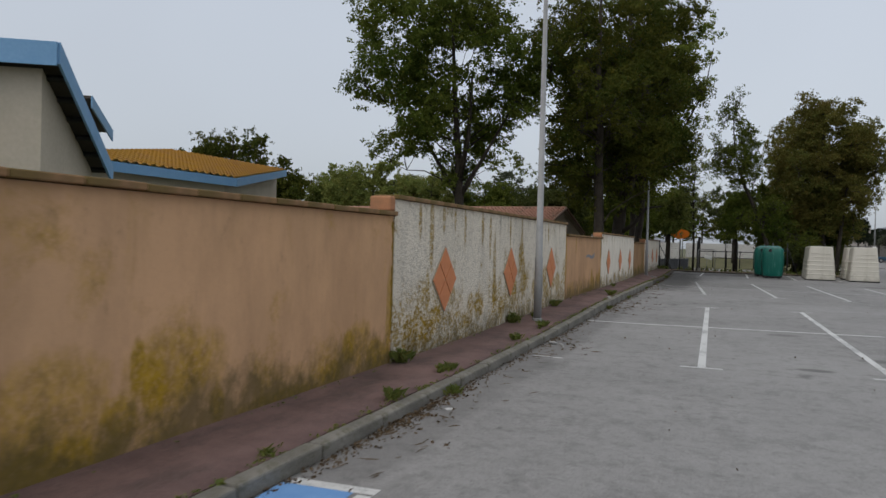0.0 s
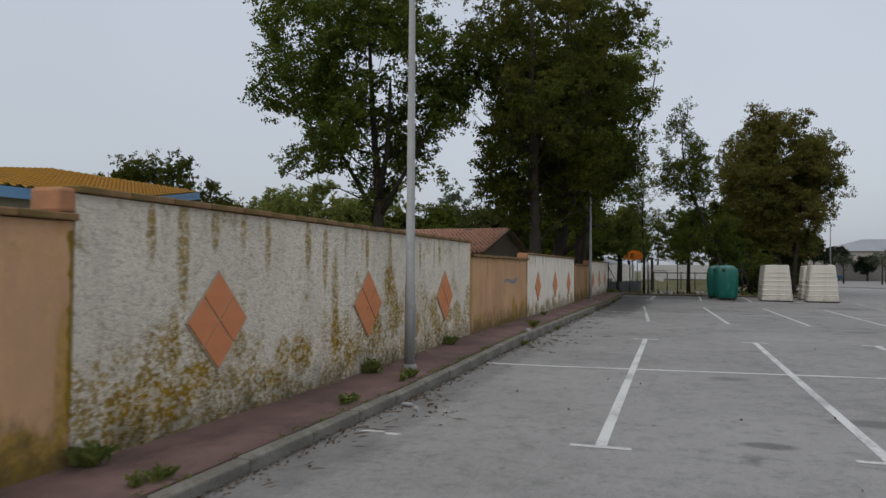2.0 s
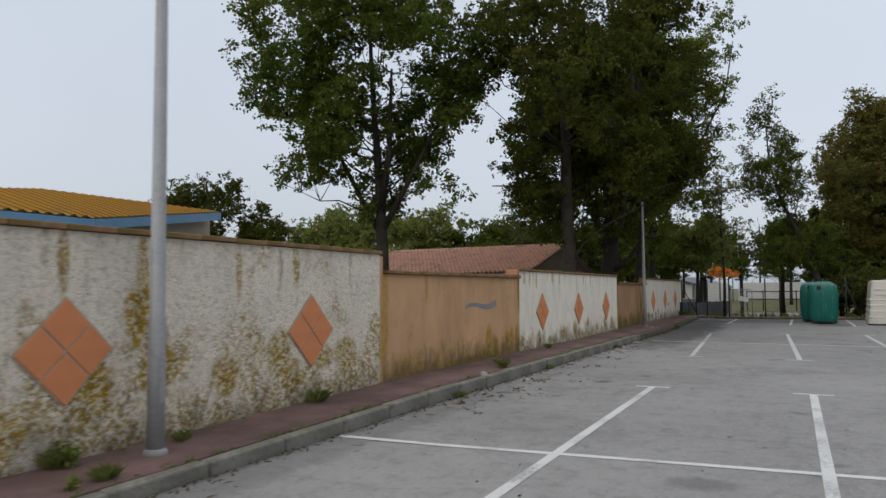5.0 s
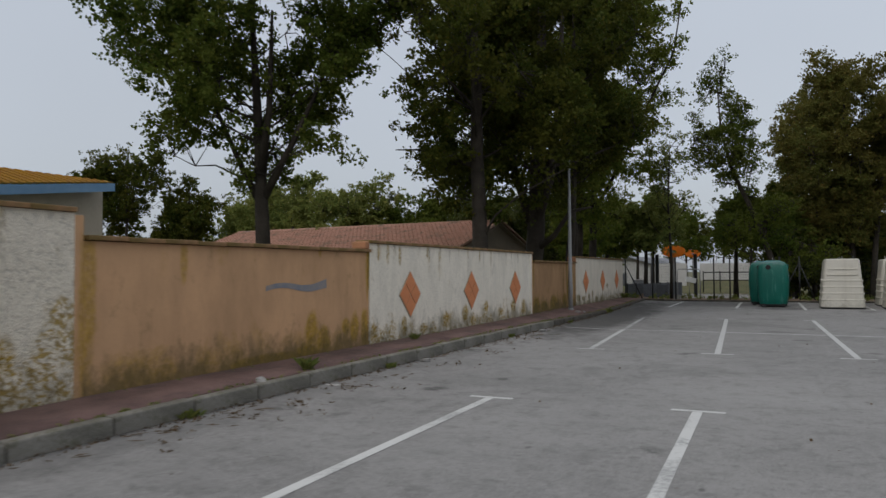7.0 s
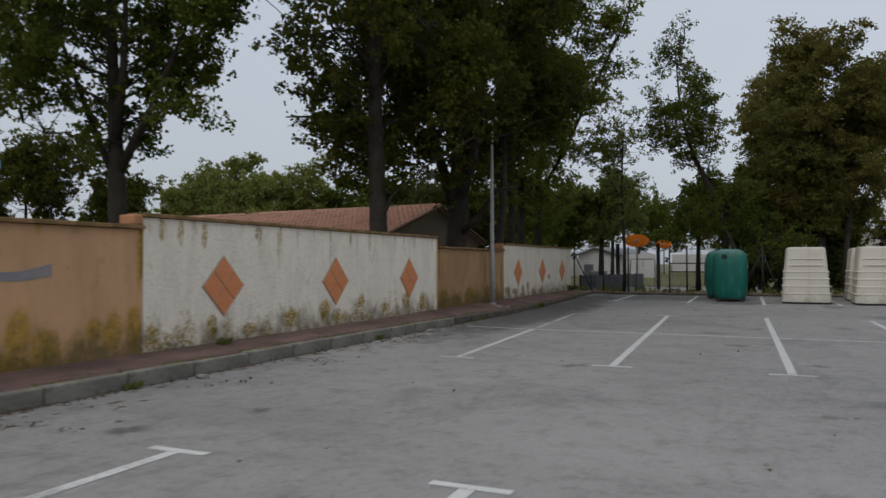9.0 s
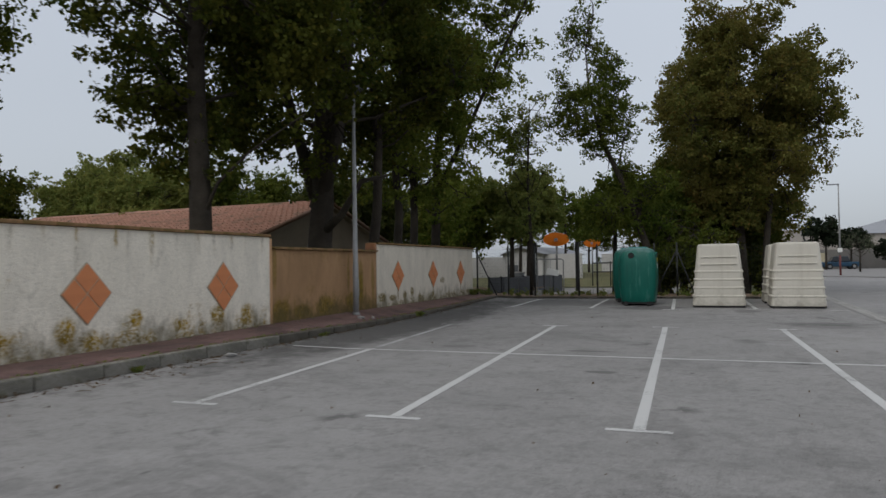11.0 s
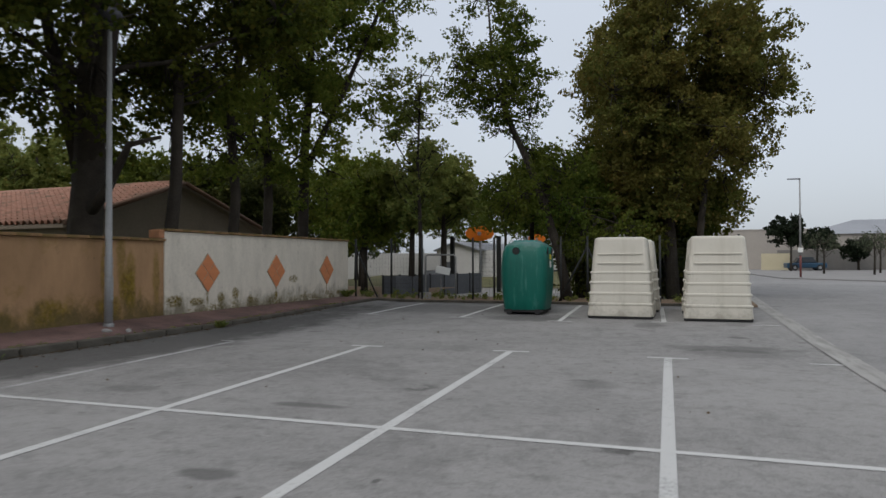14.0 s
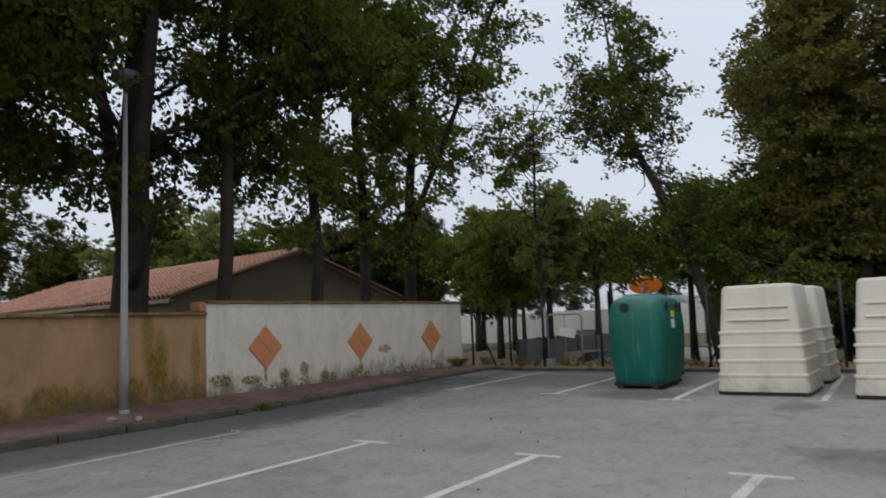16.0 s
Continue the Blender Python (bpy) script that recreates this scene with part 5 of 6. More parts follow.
for s in (-1, 1):
    ye = RY + s * HW
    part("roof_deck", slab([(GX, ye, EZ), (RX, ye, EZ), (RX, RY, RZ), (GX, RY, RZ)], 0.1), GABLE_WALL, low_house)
    mesh_object("roof_tiles", tiled_slope((GX, ye, EZ), (RX, ye, EZ), (RX, RY, RZ), (GX, RY, RZ)), TILE_PINK, low_house)
    part("verge_tiles", tubed([(GX + 0.02, ye, EZ + 0.04), (GX + 0.02, RY, RZ + 0.04)], 0.075, 8), VERGE, low_house)
part("ridge_tiles", tubed([(GX, RY, RZ + 0.05), (RX, RY, RZ + 0.05)], 0.1, 8), TILE_PINK, low_house)
low_house.matrix_world = Matrix.Translation((GX, RY, 0)) @ pose(0, 0, 0, 0, 0, -5) @ Matrix.Translation((-GX, -RY, 0))

# building with a mossy roof and blue fascia
school = thing("school_building", "cream building with mossy ochre tiles and blue fascia boards", "building", (0, 0, 0))
C_, R_, E_ = Vector((-18.9, 24.4, 4.02)), Vector((-23.3, 34.7, 5.45)), Vector((-19.1, 15.5, 4.02))
D_ = R_ + (E_ - C_)
part("roof_deck", slab([C_, R_, D_, E_], 0.12), BLUE_TRIM, school)
mesh_object("roof_tiles", tiled_slope(E_, C_, R_, D_, 0.42, 0.45, 0.05), TILE_MOSSY, school)
part("fascia", board(E_, C_, 0.34), BLUE_TRIM, school)
part("fascia", board(C_, R_, 0.34), BLUE_TRIM, school)
inner = [p + Vector((-0.5, -0.15, -0.3)) for p in (C_, R_, D_, E_)]
bm = bmesh.new()
for i in range(4):
    a, b = inner[i], inner[(i + 1) % 4]
    bm.faces.new([bm.verts.new(p) for p in (a, b, Vector((b.x, b.y, -0.1)), Vector((a.x, a.y, -0.1)))])
part("wall", bm, CREAM_WALL, school)

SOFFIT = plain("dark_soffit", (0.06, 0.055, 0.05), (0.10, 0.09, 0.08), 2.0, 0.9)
# nearer wing with a steep blue-edged roof
wing = thing("school_wing", "cream building wing with steep blue fascia and dark rafters", "building", (0, 0, 0))
K_, L_ = Vector((-12.0, 9.75, 5.29)), Vector((-14.35, 13.4, 3.3))
V_ = Vector((-0.843, -0.537, 0))
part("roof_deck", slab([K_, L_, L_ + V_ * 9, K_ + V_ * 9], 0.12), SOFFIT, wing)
part("fascia", board(K_, L_, 0.42), BLUE_TRIM, wing)
part("fascia", board(K_ + V_ * 9, K_, 0.46), BLUE_TRIM, wing)
U_ = (L_ - K_)
wa, wb = K_ + V_ * 0.38 + U_ * 0.08, L_ + V_ * 0.38 - U_ * 0.06
bm = bmesh.new()
bm.faces.new([bm.verts.new(p) for p in (wa - Vector((0, 0, 0.3)), wb - Vector((0, 0, 0.3)), Vector((wb.x, wb.y, -0.1)), Vector((wa.x, wa.y, -0.1)))])
wc = wa + V_ * 8
bm.faces.new([bm.verts.new(p) for p in (wc - Vector((0, 0, 0.3)), wa - Vector((0, 0, 0.3)), Vector((wa.x, wa.y, -0.1)), Vector((wc.x, wc.y, -0.1)))])
part("wall", bm, CREAM_WALL, wing)
for i in range(6):
    p = K_ + U_ * (0.15 + 0.155 * i)
    part("rafter", tubed([p - Vector((0, 0, 0.28)) + V_ * 0.05, p - Vector((0, 0, 0.28)) + V_ * 0.8], 0.07, 4), BLACK, wing)
unit = part("air_unit", boxed(-0.4, 0.4, -0.15, 0.15, 0, 0.65, 0.03), FAR_WHITE)
unit.matrix_world = pose(-12.65, 8.45, 3.6, 0, 0, 32)
tagged(unit, "white air conditioning unit fixed to the wall", "air conditioner")
rear = thing("school_roof", "far blue-edged roof end behind the wing", "building", (0, 0, 0))
T_ = Vector((-22.1, 20.9, 5.6))
U_ = Vector((-2.6, 4.1, -1.3))
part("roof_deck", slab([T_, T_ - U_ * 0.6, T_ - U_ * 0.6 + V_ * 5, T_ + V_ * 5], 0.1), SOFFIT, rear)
part("fascia", board(T_ - U_ * 0.6, T_, 0.42), BLUE_TRIM, rear)
bm = bmesh.new()
ra, rb = T_ + V_ * 0.5 - U_ * 0.12, T_ + V_ * 0.5 - U_ * 0.9
bm.faces.new([bm.verts.new(p) for p in (ra - Vector((0, 0, 0.25)), rb - Vector((0, 0, 0.25)), Vector((rb.x, rb.y, -0.1)), Vector((ra.x, ra.y, -0.1)))])
part("wall", bm, CREAM_WALL, rear)


SHEET = plain("gate_sheet", (0.09, 0.095, 0.105), (0.13, 0.135, 0.145), 2.0, 0.6)
GARDEN_WALL = plain("grey_garden_wall", (0.20, 0.19, 0.175), (0.15, 0.143, 0.135), 0.5, 0.9)
# ---- the fence at the end ----
FY = 45.85
fence = thing("fence", "dark steel mesh fence with braced posts", "fence", (0, 0, 0.12))
for x in (-3.5, -2.3, -1.3, 0.3, 0.95, 2.9, 3.65, 5.6, 7.6):
    part("post", tubed([(x, FY, -0.1), (x, FY, 1.92)], 0.032, 8), DARK_STEEL, fence)
for x, dx in ((-3.5, 0.8), (3.65, -0.85), (3.65, 0.6)):
    part("brace", tubed([(x, FY, 1.65), (x + dx, FY - 0.02, 0.0)], 0.025, 6), DARK_STEEL, fence)
for xa, xb in ((-3.5, -1.3), (0.3, 7.6)):
    bm = bmesh.new()
    n = int((xb - xa) / 0.1)
    for i in range(n + 1):
        x = xa + (xb - xa) * i / n
        tube(bm, [(x, FY, 0.0), (x, FY, 1.8)], [0.0022, 0.0022], 3)
    for z in steps(0.05, 1.8, 14):
        tube(bm, [(xa, FY, z), (xb, FY, z)], [0.0022, 0.0022], 3)
    tagged(part("wire_mesh", bm, DARK_STEEL, fence), kind="stuff")
gate = thing("gate", "steel gate with galvanised frame and white bar", "gate", (-1.2, FY + 0.15, 0.12))
part("gate_frame", tubed([(-0.04, 0, 0.1), (-0.04, 0, 1.36), (0.02, 0, 1.42), (0.86, 0, 1.42), (0.92, 0, 1.36), (0.92, 0, 0.1)], 0.025, 8), GALV, gate)
part("white_bar", boxed(-0.15, -0.09, -0.03, 0.03, 0.85, 1.62, 0.005), STICKER_WHITE, gate)
part("sign_plate", boxed(0.1, 0.55, -0.06, -0.045, 0.93, 1.15, 0.004, pose(0, 0, 0, 0, 12, 0)), STICKER_WHITE, gate, "weathered blank white sign plate")
part("upright", tubed([(0.45, 0, 0.1), (0.45, 0, 1.42)], 0.015, 6), GALV, gate)
part("foot_block", boxed(-0.2, 0.1, -0.12, 0.12, -0.02, 0.28, 0.02), GUTTER, gate, "rough concrete footing")


# ---- the playground beyond ----
for x in (-3.63, -1.49):
    e = thing("steel_post", "stout black steel post standing in the playground", "post", (x, 56.2, -0.02), group="black playground posts")
    part("shaft", boxed(-0.09, 0.09, -0.09, 0.09, -0.1, 2.42, 0.012), DARK_STEEL, e)
    part("cap", boxed(-0.11, 0.11, -0.11, 0.11, 2.42, 2.46, 0.01), DARK_STEEL, e)


def hoop(x, y, z, w):
    e = thing("basketball_hoop", "orange oval basketball backboard on a grey post", "basketball hoop", (x, y, 0), group="basketball hoops")
    part("post", tubed([(0, 0.1, -0.1), (0, 0.1, z)], 0.06, 8), GALV, e)
    b = part("backboard", tubed([(0, -0.03, z), (0, 0.03, z)], [1, 1], 24), HOOP_ORANGE, e)
    for v in b.data.vertices:
        v.co.x, v.co.z = v.co.x * w, z + (v.co.z - z) * w * 0.52
    part("bracket", boxed(-0.09, 0.09, -0.1, -0.035, z - 0.12, z + 0.06, 0.01), GALV, e)
    part("ring", tubed([(0.22 * math.cos(a), -0.3 + 0.22 * math.sin(a), z - 0.1) for a in steps(0, 2 * math.pi, 12)], 0.012, 5), HOOP_ORANGE, e)
    return e


hoop(-2.97, 58.4, 2.67, 0.70)
hoop(-3.67, 76.0, 2.9, 0.62)
hut = thing("white_hall", "low white hall with a shallow grey gable roof", "building", (-7.7, 70, 0))
part("wall", boxed(-1.4, 1.45, 0, 9, -0.2, 2.05), FAR_WHITE, hut)
part("roof", slab([(-1.55, -0.3, 2.05), (-0.15, -0.3, 2.62), (1.3, 9, 2.62), (-0.4, 9, 2.05)], 0.07), FAR_GREY, hut)
part("roof", slab([(-0.15, -0.3, 2.62), (1.6, -0.3, 2.08), (3.0, 9, 2.08), (1.3, 9, 2.62)], 0.07), FAR_GREY, hut)
bm = bmesh.new()
bm.faces.new([bm.verts.new(p) for p in ((-1.4, -0.004, 1.9), (1.45, -0.004, 1.9), (1.45, -0.004, 2.06), (-0.15, -0.004, 2.55), (-1.4, -0.004, 2.04))])
part("gable", bm, FAR_WHITE, hut)
part("doorway", boxed(-1.0, -0.3, -0.03, 0.0, -0.1, 1.3, 0.005), SHEET, hut)
white_wall = tagged(part("white_wall", boxed(-6.2, -3.6, 70.6, 70.9, -0.2, 2.05), FAR_WHITE), "plain white shed wall behind the yard", "wall")
white_wall = tagged(part("white_wall", boxed(-3.5, 9.0, 80, 80.3, -0.2, 2.1), FAR_WHITE), "long white garden wall in the distance", "wall")
white_wall = tagged(part("white_wall", boxed(-24, -9.6, 72, 72.3, -0.2, 1.9), FAR_WHITE), "low white boundary wall behind the playground", "wall")
GRASS = plain("yard_grass", (0.075, 0.085, 0.03), (0.14, 0.12, 0.06), 0.8, 0.95, bump=0.5, dist=0.03)
tagged(part("grass_strip", sheet([-14, -3, 9], [60.5, 66, 79.9], lambda x, y: 0.02 + 0.03 * (y - 60.5)), GRASS), "thin olive grass bank before the white wall", "ground", kind="structure")
tagged(part("earth_bank", sheet([-7.5, -4.6, -2.4], [49.6, 51.0, 53.0], lambda x, y: 0.30 if y > 50 else 0.0), DIRT), "low bank of brown earth in the yard", "ground", kind="structure")
rail = thing("rail_fence", "low dark rail fence across the yard", "fence", (0, 0, 0))
for x in steps(-1.6, 5.5, 7):
    part("post", tubed([(x, 62, -0.1), (x, 62, 1.45)], 0.04, 6), DARK_STEEL, rail)
for z in (0.85, 1.36):
    part("rail", tubed([(-1.6, 62, z), (5.5, 62, z)], 0.035, 6), DARK_STEEL, rail)

screen = thing("panel_fence", "low dark grey panel screen in the playground yard", "fence", (0, 0, 0))
for i in range(7):
    m_ = pose(-4.1 + i * 0.27, 49.4 + i * 0.93, -0.04, 0, 0, 74)
    part("panel", boxed(0.03, 0.94, -0.02, 0.02, 0, 0.86, 0.01, m_), SHEET, screen)
    part("post", boxed(-0.03, 0.03, -0.035, 0.035, 0, 0.9, 0.005, m_), DARK_STEEL, screen)
for i in range(2):
    part("panel", boxed(-3.1 + i * 0.6, -2.53 + i * 0.6, 48.2, 48.24, -0.05, 0.84, 0.01), SHEET, screen)
cab = thing("meter_cabinet", "pale grey utility cabinet in the yard", "cabinet", (-4.6, 56.0, -0.02))
part("body", boxed(-0.4, 0.4, -0.2, 0.2, 0, 0.95, 0.02), FAR_GREY, cab)
part("lid", boxed(-0.44, 0.44, -0.24, 0.24, 0.95, 1.0, 0.015), FAR_WHITE, cab)

# ---- across the street ----
def plain_building(label, x0, x1, y0, y1, h, mat, roof=None, ridge=0.0):
    e = thing("far_building", label, "building", ((x0 + x1) / 2, (y0 + y1) / 2, 0))
    w, d = (x1 - x0) / 2, (y1 - y0) / 2
    part("wall", boxed(-w, w, -d, d, -0.2, h), mat, e)
    if roof:
        bm = bmesh.new()
        t = [bm.verts.new(p) for p in ((-w - 0.3, -d - 0.3, h), (w + 0.3, -d - 0.3, h), (w + 0.3, d, h), (-w - 0.3, d, h), (-w * 0.4, 0, h + ridge), (w * 0.4, 0, h + ridge))]
        for f in ((0, 1, 5, 4), (1, 2, 5), (2, 3, 4, 5), (3, 0, 4)):
            bm.faces.new([t[i] for i in f])
        part("roof", bm, roof, e)
    else:
        part("parapet", boxed(-w - 0.06, w + 0.06, -d - 0.06, d + 0.06, h, h + 0.15), mat, e)
    if roof:
        part("chimney", boxed(w * 0.3 - 0.4, w * 0.3 + 0.4, -0.4, 0.4, h + ridge * 0.6, h + ridge + 0.7), mat, e)
    return e


plain_building("plain beige house wall at the end of the street", 9.8, 20.5, 122, 132, 5.0, FAR_BEIGE)
plain_building("pale house with a grey hipped roof down the street", 21, 42, 126, 138, 4.6, FAR_BEIGE, FAR_GREY, 2.0)
plain_building("pale low house partly hidden by pines", 44, 62, 122, 136, 4.4, FAR_WHITE, FAR_GREY, 1.4)
tagged(part("garden_wall", boxed(16.5, 64, 117, 117.3, 0, 2.5), GARDEN_WALL), "grey-beige garden wall along the far pavement", "wall")
tagged(part("yellow_wall", boxed(14.6, 17.6, 115, 115.3, 0, 2.1), plain("pale_yellow_wall", (0.58, 0.52, 0.36), (0.52, 0.46, 0.32), 1.0, 0.9)), "pale yellow low wall beside a parked car", "wall")
for i, (x, y, h, w) in enumerate(((16.9, 109, 6.2, 3.2), (28.5, 106, 5.6, 3.0), (20.0, 113, 4.6, 2.6), (33.5, 108, 4.8, 3.2), (24.2, 114, 3.2, 2.0))):
    bush("pine_tree", "dark spreading pine across the street", (x, y, 0), [(0, 0, h * 0.72, w, w * 0.8, h * 0.24), (w * 0.3, 0, h * 0.9, w * 0.55, w * 0.5, h * 0.18)], 110, 70, 0.22, PINE, 120 + i, 0.42, 0.3)
for i, (x, y) in enumerate(((17.2, 92), (20.0, 88), (22.2, 96), (23.5, 90), (25.5, 98), (27, 86))):
    tree("street_tree", "small sparse street tree on the far pavement", (x, y, 0), [(0, 0, 0, 0.09), (0.03, 0, 1.4, 0.07), (0, 0, 2.6, 0.04)], 22, [(0, 0, 2.9, 1.5, 1.5, 0.8)], 80, 9, 0.12, LEAF_GREY, BARK, 140 + i, 0.4)


def far_lamp(x, y, h):
    e = thing("street_lamp", "slim street lamp with a flat head and red lower pole", "street lamp", (x, y, 0.15))
    part("pole", tubed([(0, 0, 1.5), (0, 0, h)], [0.065, 0.04], 10), GALV, e)
    part("painted_base", tubed([(0, 0, 0), (0, 0, 1.5)], [0.07, 0.066], 10), RED_PAINT, e, "dull red painted lower pole")
    part("sign_box", boxed(-0.14, 0.14, -0.1, 0.1, 1.7, 2.0, 0.02), STICKER_WHITE, e)
    part("head", boxed(-0.75, 0.05, -0.1, 0.1, h - 0.02, h + 0.06, 0.025), FAR_GREY, e)
    return e


far_lamp(13.45, 77.5, 6.5)


def parked_car(x, y, turn, mat):
    e = thing("car", "small blue car parked by the garden wall", "car", (x, y, 0.23), turn)
    body = boxed(-2.0, 2.0, -0.82, 0.82, 0.28, 0.82, 0.12)
    part("body", body, mat, e)
    cab = boxed(-1.1, 1.0, -0.72, 0.72, 0.8, 1.40, 0.1)
    for v in cab.verts:
        if v.co.z > 1.1:
            v.co.x *= 0.72
            v.co.y *= 0.85
    part("cabin", cab, CAR_GLASS, e)
    part("roof", boxed(-0.72, 0.68, -0.58, 0.58, 1.385, 1.42, 0.015), mat, e)
    for sx in (-1.25, 1.25):
        for sy in (-0.76, 0.76):
            w = part("wheel", tubed([(sx, sy - 0.09, 0.31), (sx, sy + 0.09, 0.31)], [0.31, 0.31], 16), BLACK, e)
            part("rim", tubed([(sx, sy - 0.1, 0.31), (sx, sy + 0.1, 0.31)], [0.17, 0.17], 12), GALV, w)
    return e


parked_car(18.6, 111.5, 8, CAR_BLUE)


# ---- weeds and litter ----
def weed(x, y, z, h, n, seed, mat=WEED):
    rng = np.random.default_rng(seed)
    bm = bmesh.new()
    for i in range(n):
        a, l = rng.uniform(0, 6.28), h * rng.uniform(0.5, 1.1)
        out = rng.uniform(0.2, 0.9)
        b = Vector((rng.normal(0, 0.03), rng.normal(0, 0.05), 0))
        d = Vector((math.cos(a) * out, math.sin(a) * out, 1)).normalized()
        s = Vector((-math.sin(a), math.cos(a), 0)) * rng.uniform(0.0025, 0.006)
        m_ = b + d * l * 0.55
        t = b + d * l * 0.9 + Vector((math.cos(a), math.sin(a), -0.4)) * l * 0.25
        v = [bm.verts.new(p) for p in (b - s, b + s, m_ + s * 1.4, t, m_ - s * 1.4)]
        bm.faces.new(v)
    o = part("weed", bm, mat)
    o.location = (x, y, z)
    return tagged(o, "small tuft of green weed growing from a joint", "weed", "weeds along the wall and kerb", "stuff")


r_ = random.Random(9)
for x, y, h, n in ((-3.44, 7.32, 0.24, 40), (-2.82, 7.3, 0.13, 40), (-2.75, 5.6, 0.15, 40), (-2.5, 6.6, 0.14, 30), (-3.42, 12.2, 0.2, 40), (-3.3, 13.4, 0.14, 24), (-2.85, 12.2, 0.16, 40), (-2.85, 10.4, 0.12, 30), (-3.4, 15.7, 0.2, 60),
                   (-2.78, 3.6, 0.08, 20), (-2.5, 17.9, 0.14, 30), (-2.8, 20.3, 0.22, 40), (-2.5, 22.0, 0.12, 30), (-3.3, 24.4, 0.14, 30), (-2.52, 27.5, 0.14, 30), (-2.5, 37.5, 0.2, 40), (-3.4, 45.0, 0.3, 60), (-2.5, 32.5, 0.12, 24)):
    weed(x, y, lot(x, y) if x > KERB_X else pave(x, y) + 0.005, h, int(n * 1.8), int(y * 13) + 7)
def weed_band(name, label, spots, size):
    """Many small blades along a band, past counting."""
    cen = [s[:3] for s in spots]
    rng = np.random.default_rng(len(spots))
    o = mesh_object(name, leaves_mesh(name, cen, [s[3] * 0.7 for s in spots], [int(s[4]) for s in spots], size, rng, 0.9), WEED)
    return tagged(o, label, "weeds", kind="stuff")


spots = []
for i in range(90):
    x, y, h = r_.uniform(-3.6, 7.6), r_.uniform(45.5, 46.4), r_.uniform(0.08, 0.3)
    spots.append((x, y, 0.1 + lot(x, 45) + h * 0.4, h, r_.randint(14, 50)))
weed_band("verge_weeds", "ragged green weeds along the foot of the fence", spots, 0.06)
spots = []
for i in range(420):
    y = r_.uniform(-1, 44)
    spots.append((KERB_X - 0.15 + r_.uniform(-0.02, 0.03), y, kerb_top(y) + 0.003, r_.uniform(0.03, 0.09), r_.randint(6, 26)))
for i in range(200):
    y = r_.uniform(-1, 45)
    spots.append((WALL_X + 0.06 + r_.uniform(0, 0.05), y, wall_foot(y) + 0.005, r_.uniform(0.03, 0.07), r_.randint(1, 5)))
weed_band("joint_weeds", "small moss and weeds in the pavement joints", spots, 0.022)
# dead leaves and grit in the gutter
rng = np.random.default_rng(77)
n = 1500
ys = np.concatenate([rng.normal(5.6, 1.0, 350), rng.uniform(-1, 42, n - 350)])
cx = KERB_X + 0.03 + np.abs(rng.normal(0, 0.09, n))
cen = [(x, y, lot(x, y) + 0.012) for x, y in zip(cx, ys)]
litter = mesh_object("leaf_litter", leaves_mesh("leaf_litter", cen, [0.05] * n, [2] * n, 0.03, rng, 0.1), DEAD)
tagged(litter, "dead leaves and grit gathered along the kerb", "leaf litter", kind="stuff")
n = 110
near = rng.choice([5.2, 10.6, 11.5, 17.5, 18.6, 20.0, 21.5, 22.8, 25.0, 28.0], n)
ys = near + rng.normal(0, 0.35, n)
xs = KERB_X + 0.25 + np.abs(rng.normal(0, 0.28, n)) + 0.25 * np.sin(ys * 3.1)
cen = [(x, y, lot(x, y) + 0.008) for x, y in zip(xs, ys)]
litter = mesh_object("damp_leaf_clots", leaves_mesh("damp_leaf_clots", cen, [0.08] * n, [6] * n, 0.034, rng, 0.05), DEAD)
tagged(litter, "damp dark clots of leaves on the asphalt by the kerb", "leaf litter", kind="stuff")
n = 300
cen = [(x, y, lot(x, y) + 0.008) for x, y in zip(rng.uniform(-2.3, 7.5, n), rng.uniform(2, 44, n))]
litter = mesh_object("scattered_leaves", leaves_mesh("scattered_leaves", cen, [0.05] * n, [1] * n, 0.03, rng, 0.08), DEAD)
tagged(litter, "few dead leaves scattered over the asphalt", "leaf litter", kind="stuff")
for i, (x, y) in enumerate(((-2.95, 35.0), (-2.8, 35.35), (-2.35, 22.9), (-2.4, 10.9), (-2.2, 10.7), (-2.35, 29.3), (-2.7, 19.2))):
    bm = bmesh.new()
    bmesh.ops.create_icosphere(bm, subdivisions=2, radius=0.055)
    for v in bm.verts:
        v.co += Vector((noise.noise(v.co * 9 + Vector((i, 0, 0))), noise.noise(v.co * 9 + Vector((0, i, 5))), 0)) * 0.07
        v.co.z *= 0.72
    o = part("rubble_stone", bm, GUTTER)
    o.location = (x, y, (lot(x, y) if x > KERB_X else pave(x, y)) + 0.02)
    tagged(o, "pale lump of broken concrete by the kerb", "stone", "rubble by the kerb")

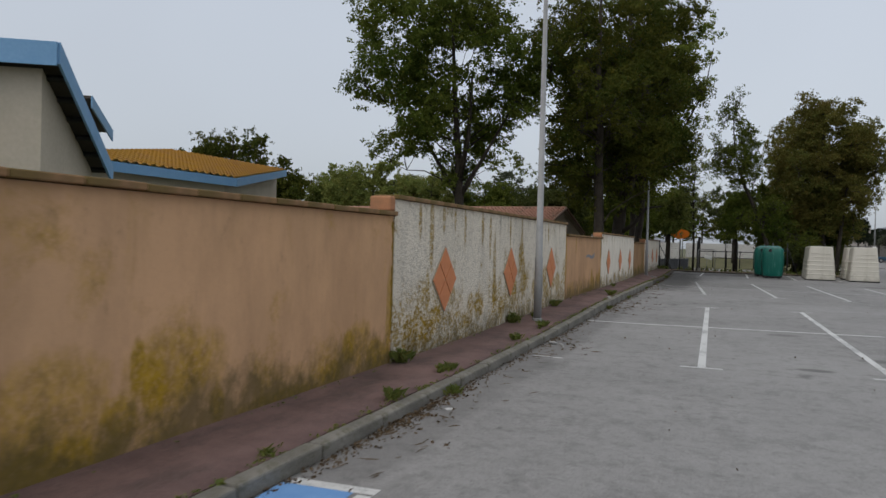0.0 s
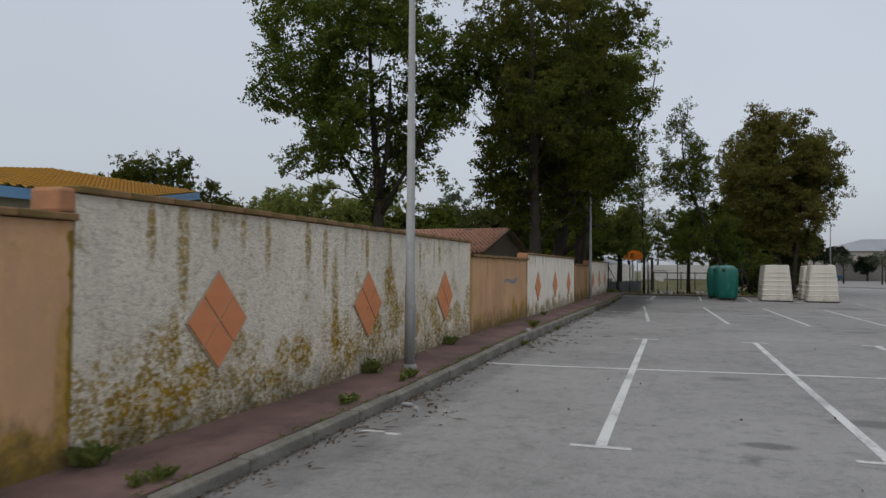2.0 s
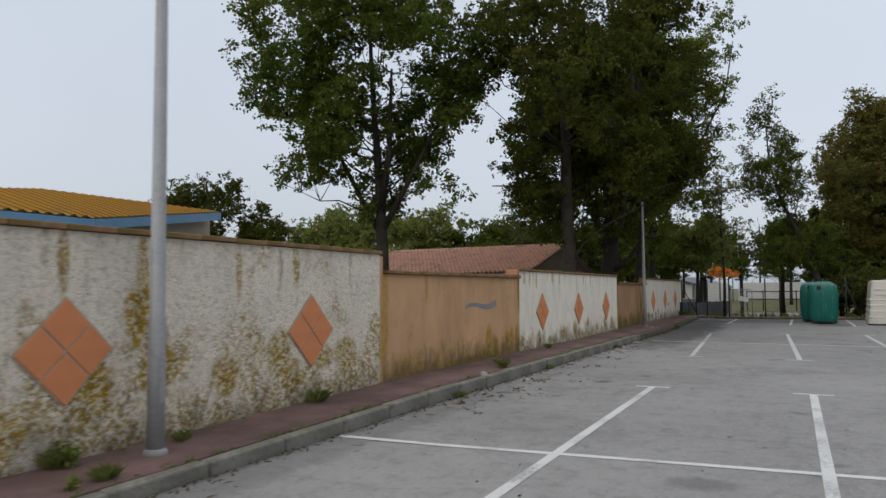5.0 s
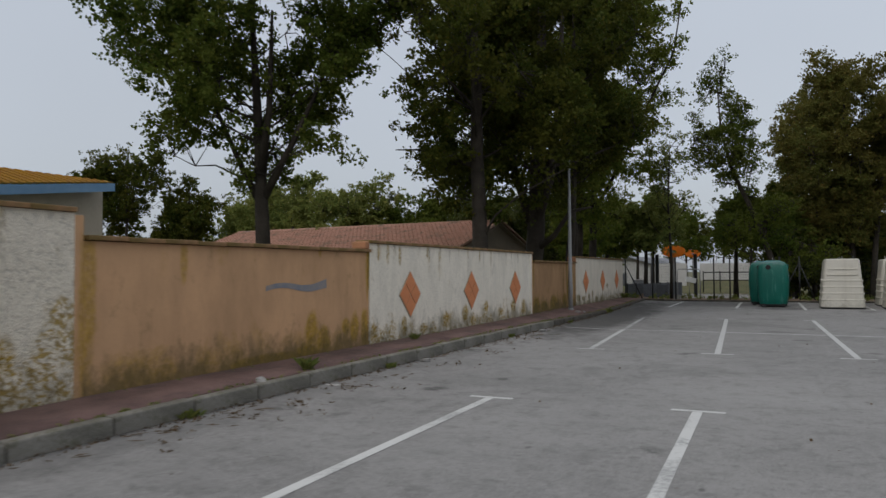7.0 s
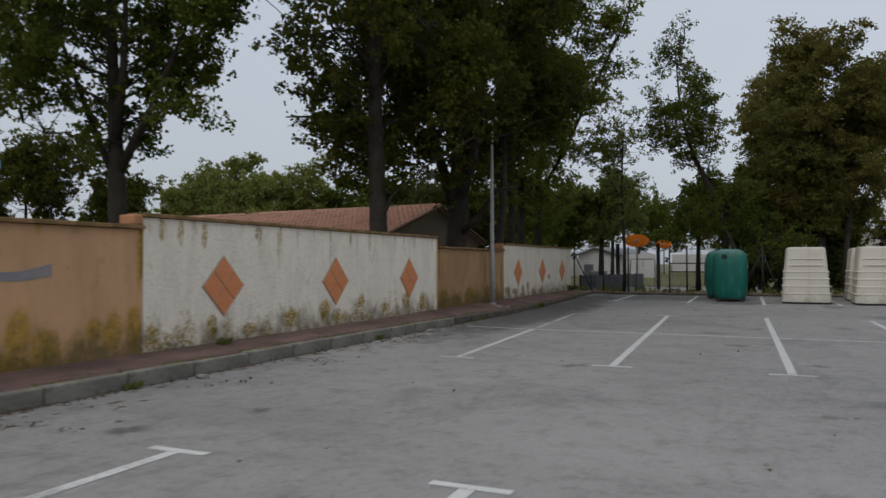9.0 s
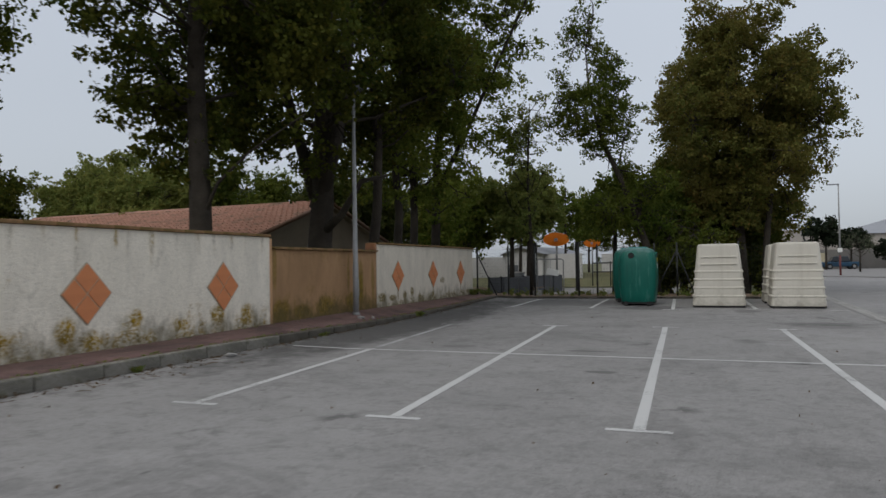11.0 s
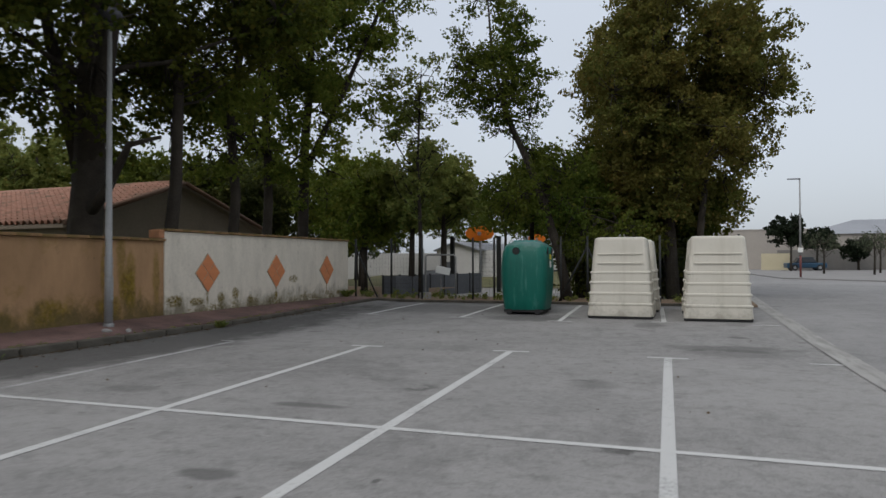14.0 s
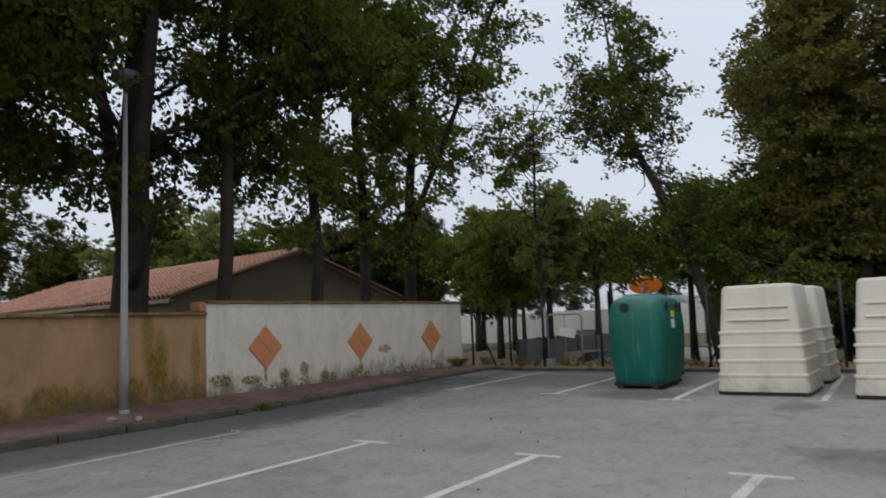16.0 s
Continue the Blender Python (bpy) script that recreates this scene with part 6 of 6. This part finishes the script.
# leafy weed at the wall's foot
tuft_rng = np.random.default_rng(41)
for x, y, r, count in ((-3.4, 12.25, 0.13, 170), (-3.42, 7.32, 0.10, 90), (-2.86, 7.1, 0.06, 50), (-2.84, 10.2, 0.07, 60), (-2.84, 11.9, 0.06, 50)):
    o = mesh_object("weed", leaves_mesh("weed", [(0, 0, r * 0.8)], [r], [count], 0.045, tuft_rng, 0.9), WEED)
    o.location = (x, y, pave(x, y) + 0.01)
    tagged(o, "leafy green weed growing at the foot of the wall", "weed", "weeds along the wall and kerb", "stuff")
# twigs and torn bark strips blown against the kerb
tw = bmesh.new()
tr = random.Random(21)
for i in range(260):
    y = tr.choice((tr.uniform(2, 34), tr.gauss(5.5, 1.2), tr.gauss(10.8, 1.0), tr.gauss(19.5, 1.8), tr.gauss(27, 1.5)))
    x = KERB_X + 0.04 + abs(tr.gauss(0, 0.32))
    a, l, w = tr.gauss(0.9, 0.7), tr.uniform(0.04, 0.22), tr.uniform(0.003, 0.008)
    d, m = Vector((math.cos(a), math.sin(a), 0)) * l / 2, Vector((x, y, lot(x, y) + 0.008))
    b = Vector((-d.y, d.x, 0)).normalized()
    q = b * tr.uniform(-0.02, 0.02)
    v = [tw.verts.new(p) for p in (m - d, m + q - b * w, m + d, m + q + b * w, m + q + Vector((0, 0, w * 1.4)))]
    for k_1, k_2 in ((0, 1), (1, 2), (2, 3), (3, 0)):
        tw.faces.new((v[k_1], v[k_2], v[4]))
tagged(part("twigs", tw, DEAD), "thin dark twigs and bark strips lying along the kerb", "twigs", kind="stuff")
# rubbed remains of white paint on the asphalt by the kerb
for x, y, l, a in ((-2.25, 9.62, 0.24, 12), (-2.02, 9.58, 0.16, -8), (-2.38, 20.25, 0.26, 5), (-2.28, 5.9, 0.14, 20)):
    pr = random.Random(int(y * 100))
    bm = poly([((0.5 * l + pr.uniform(-0.03, 0.02)) * math.cos(t), (0.045 + pr.uniform(-0.015, 0.012)) * math.sin(t)) for t in steps(0, 2 * math.pi * 11 / 12, 11)], 0)
    o = part("paint_fleck", bm, PAINT)
    o.matrix_world = pose(x, y, lot(x, y) + 0.005, 0, 0, a)
    tagged(o, "ragged white paint remnant on the asphalt", "road marking", "paint remnants by the kerb", "structure")
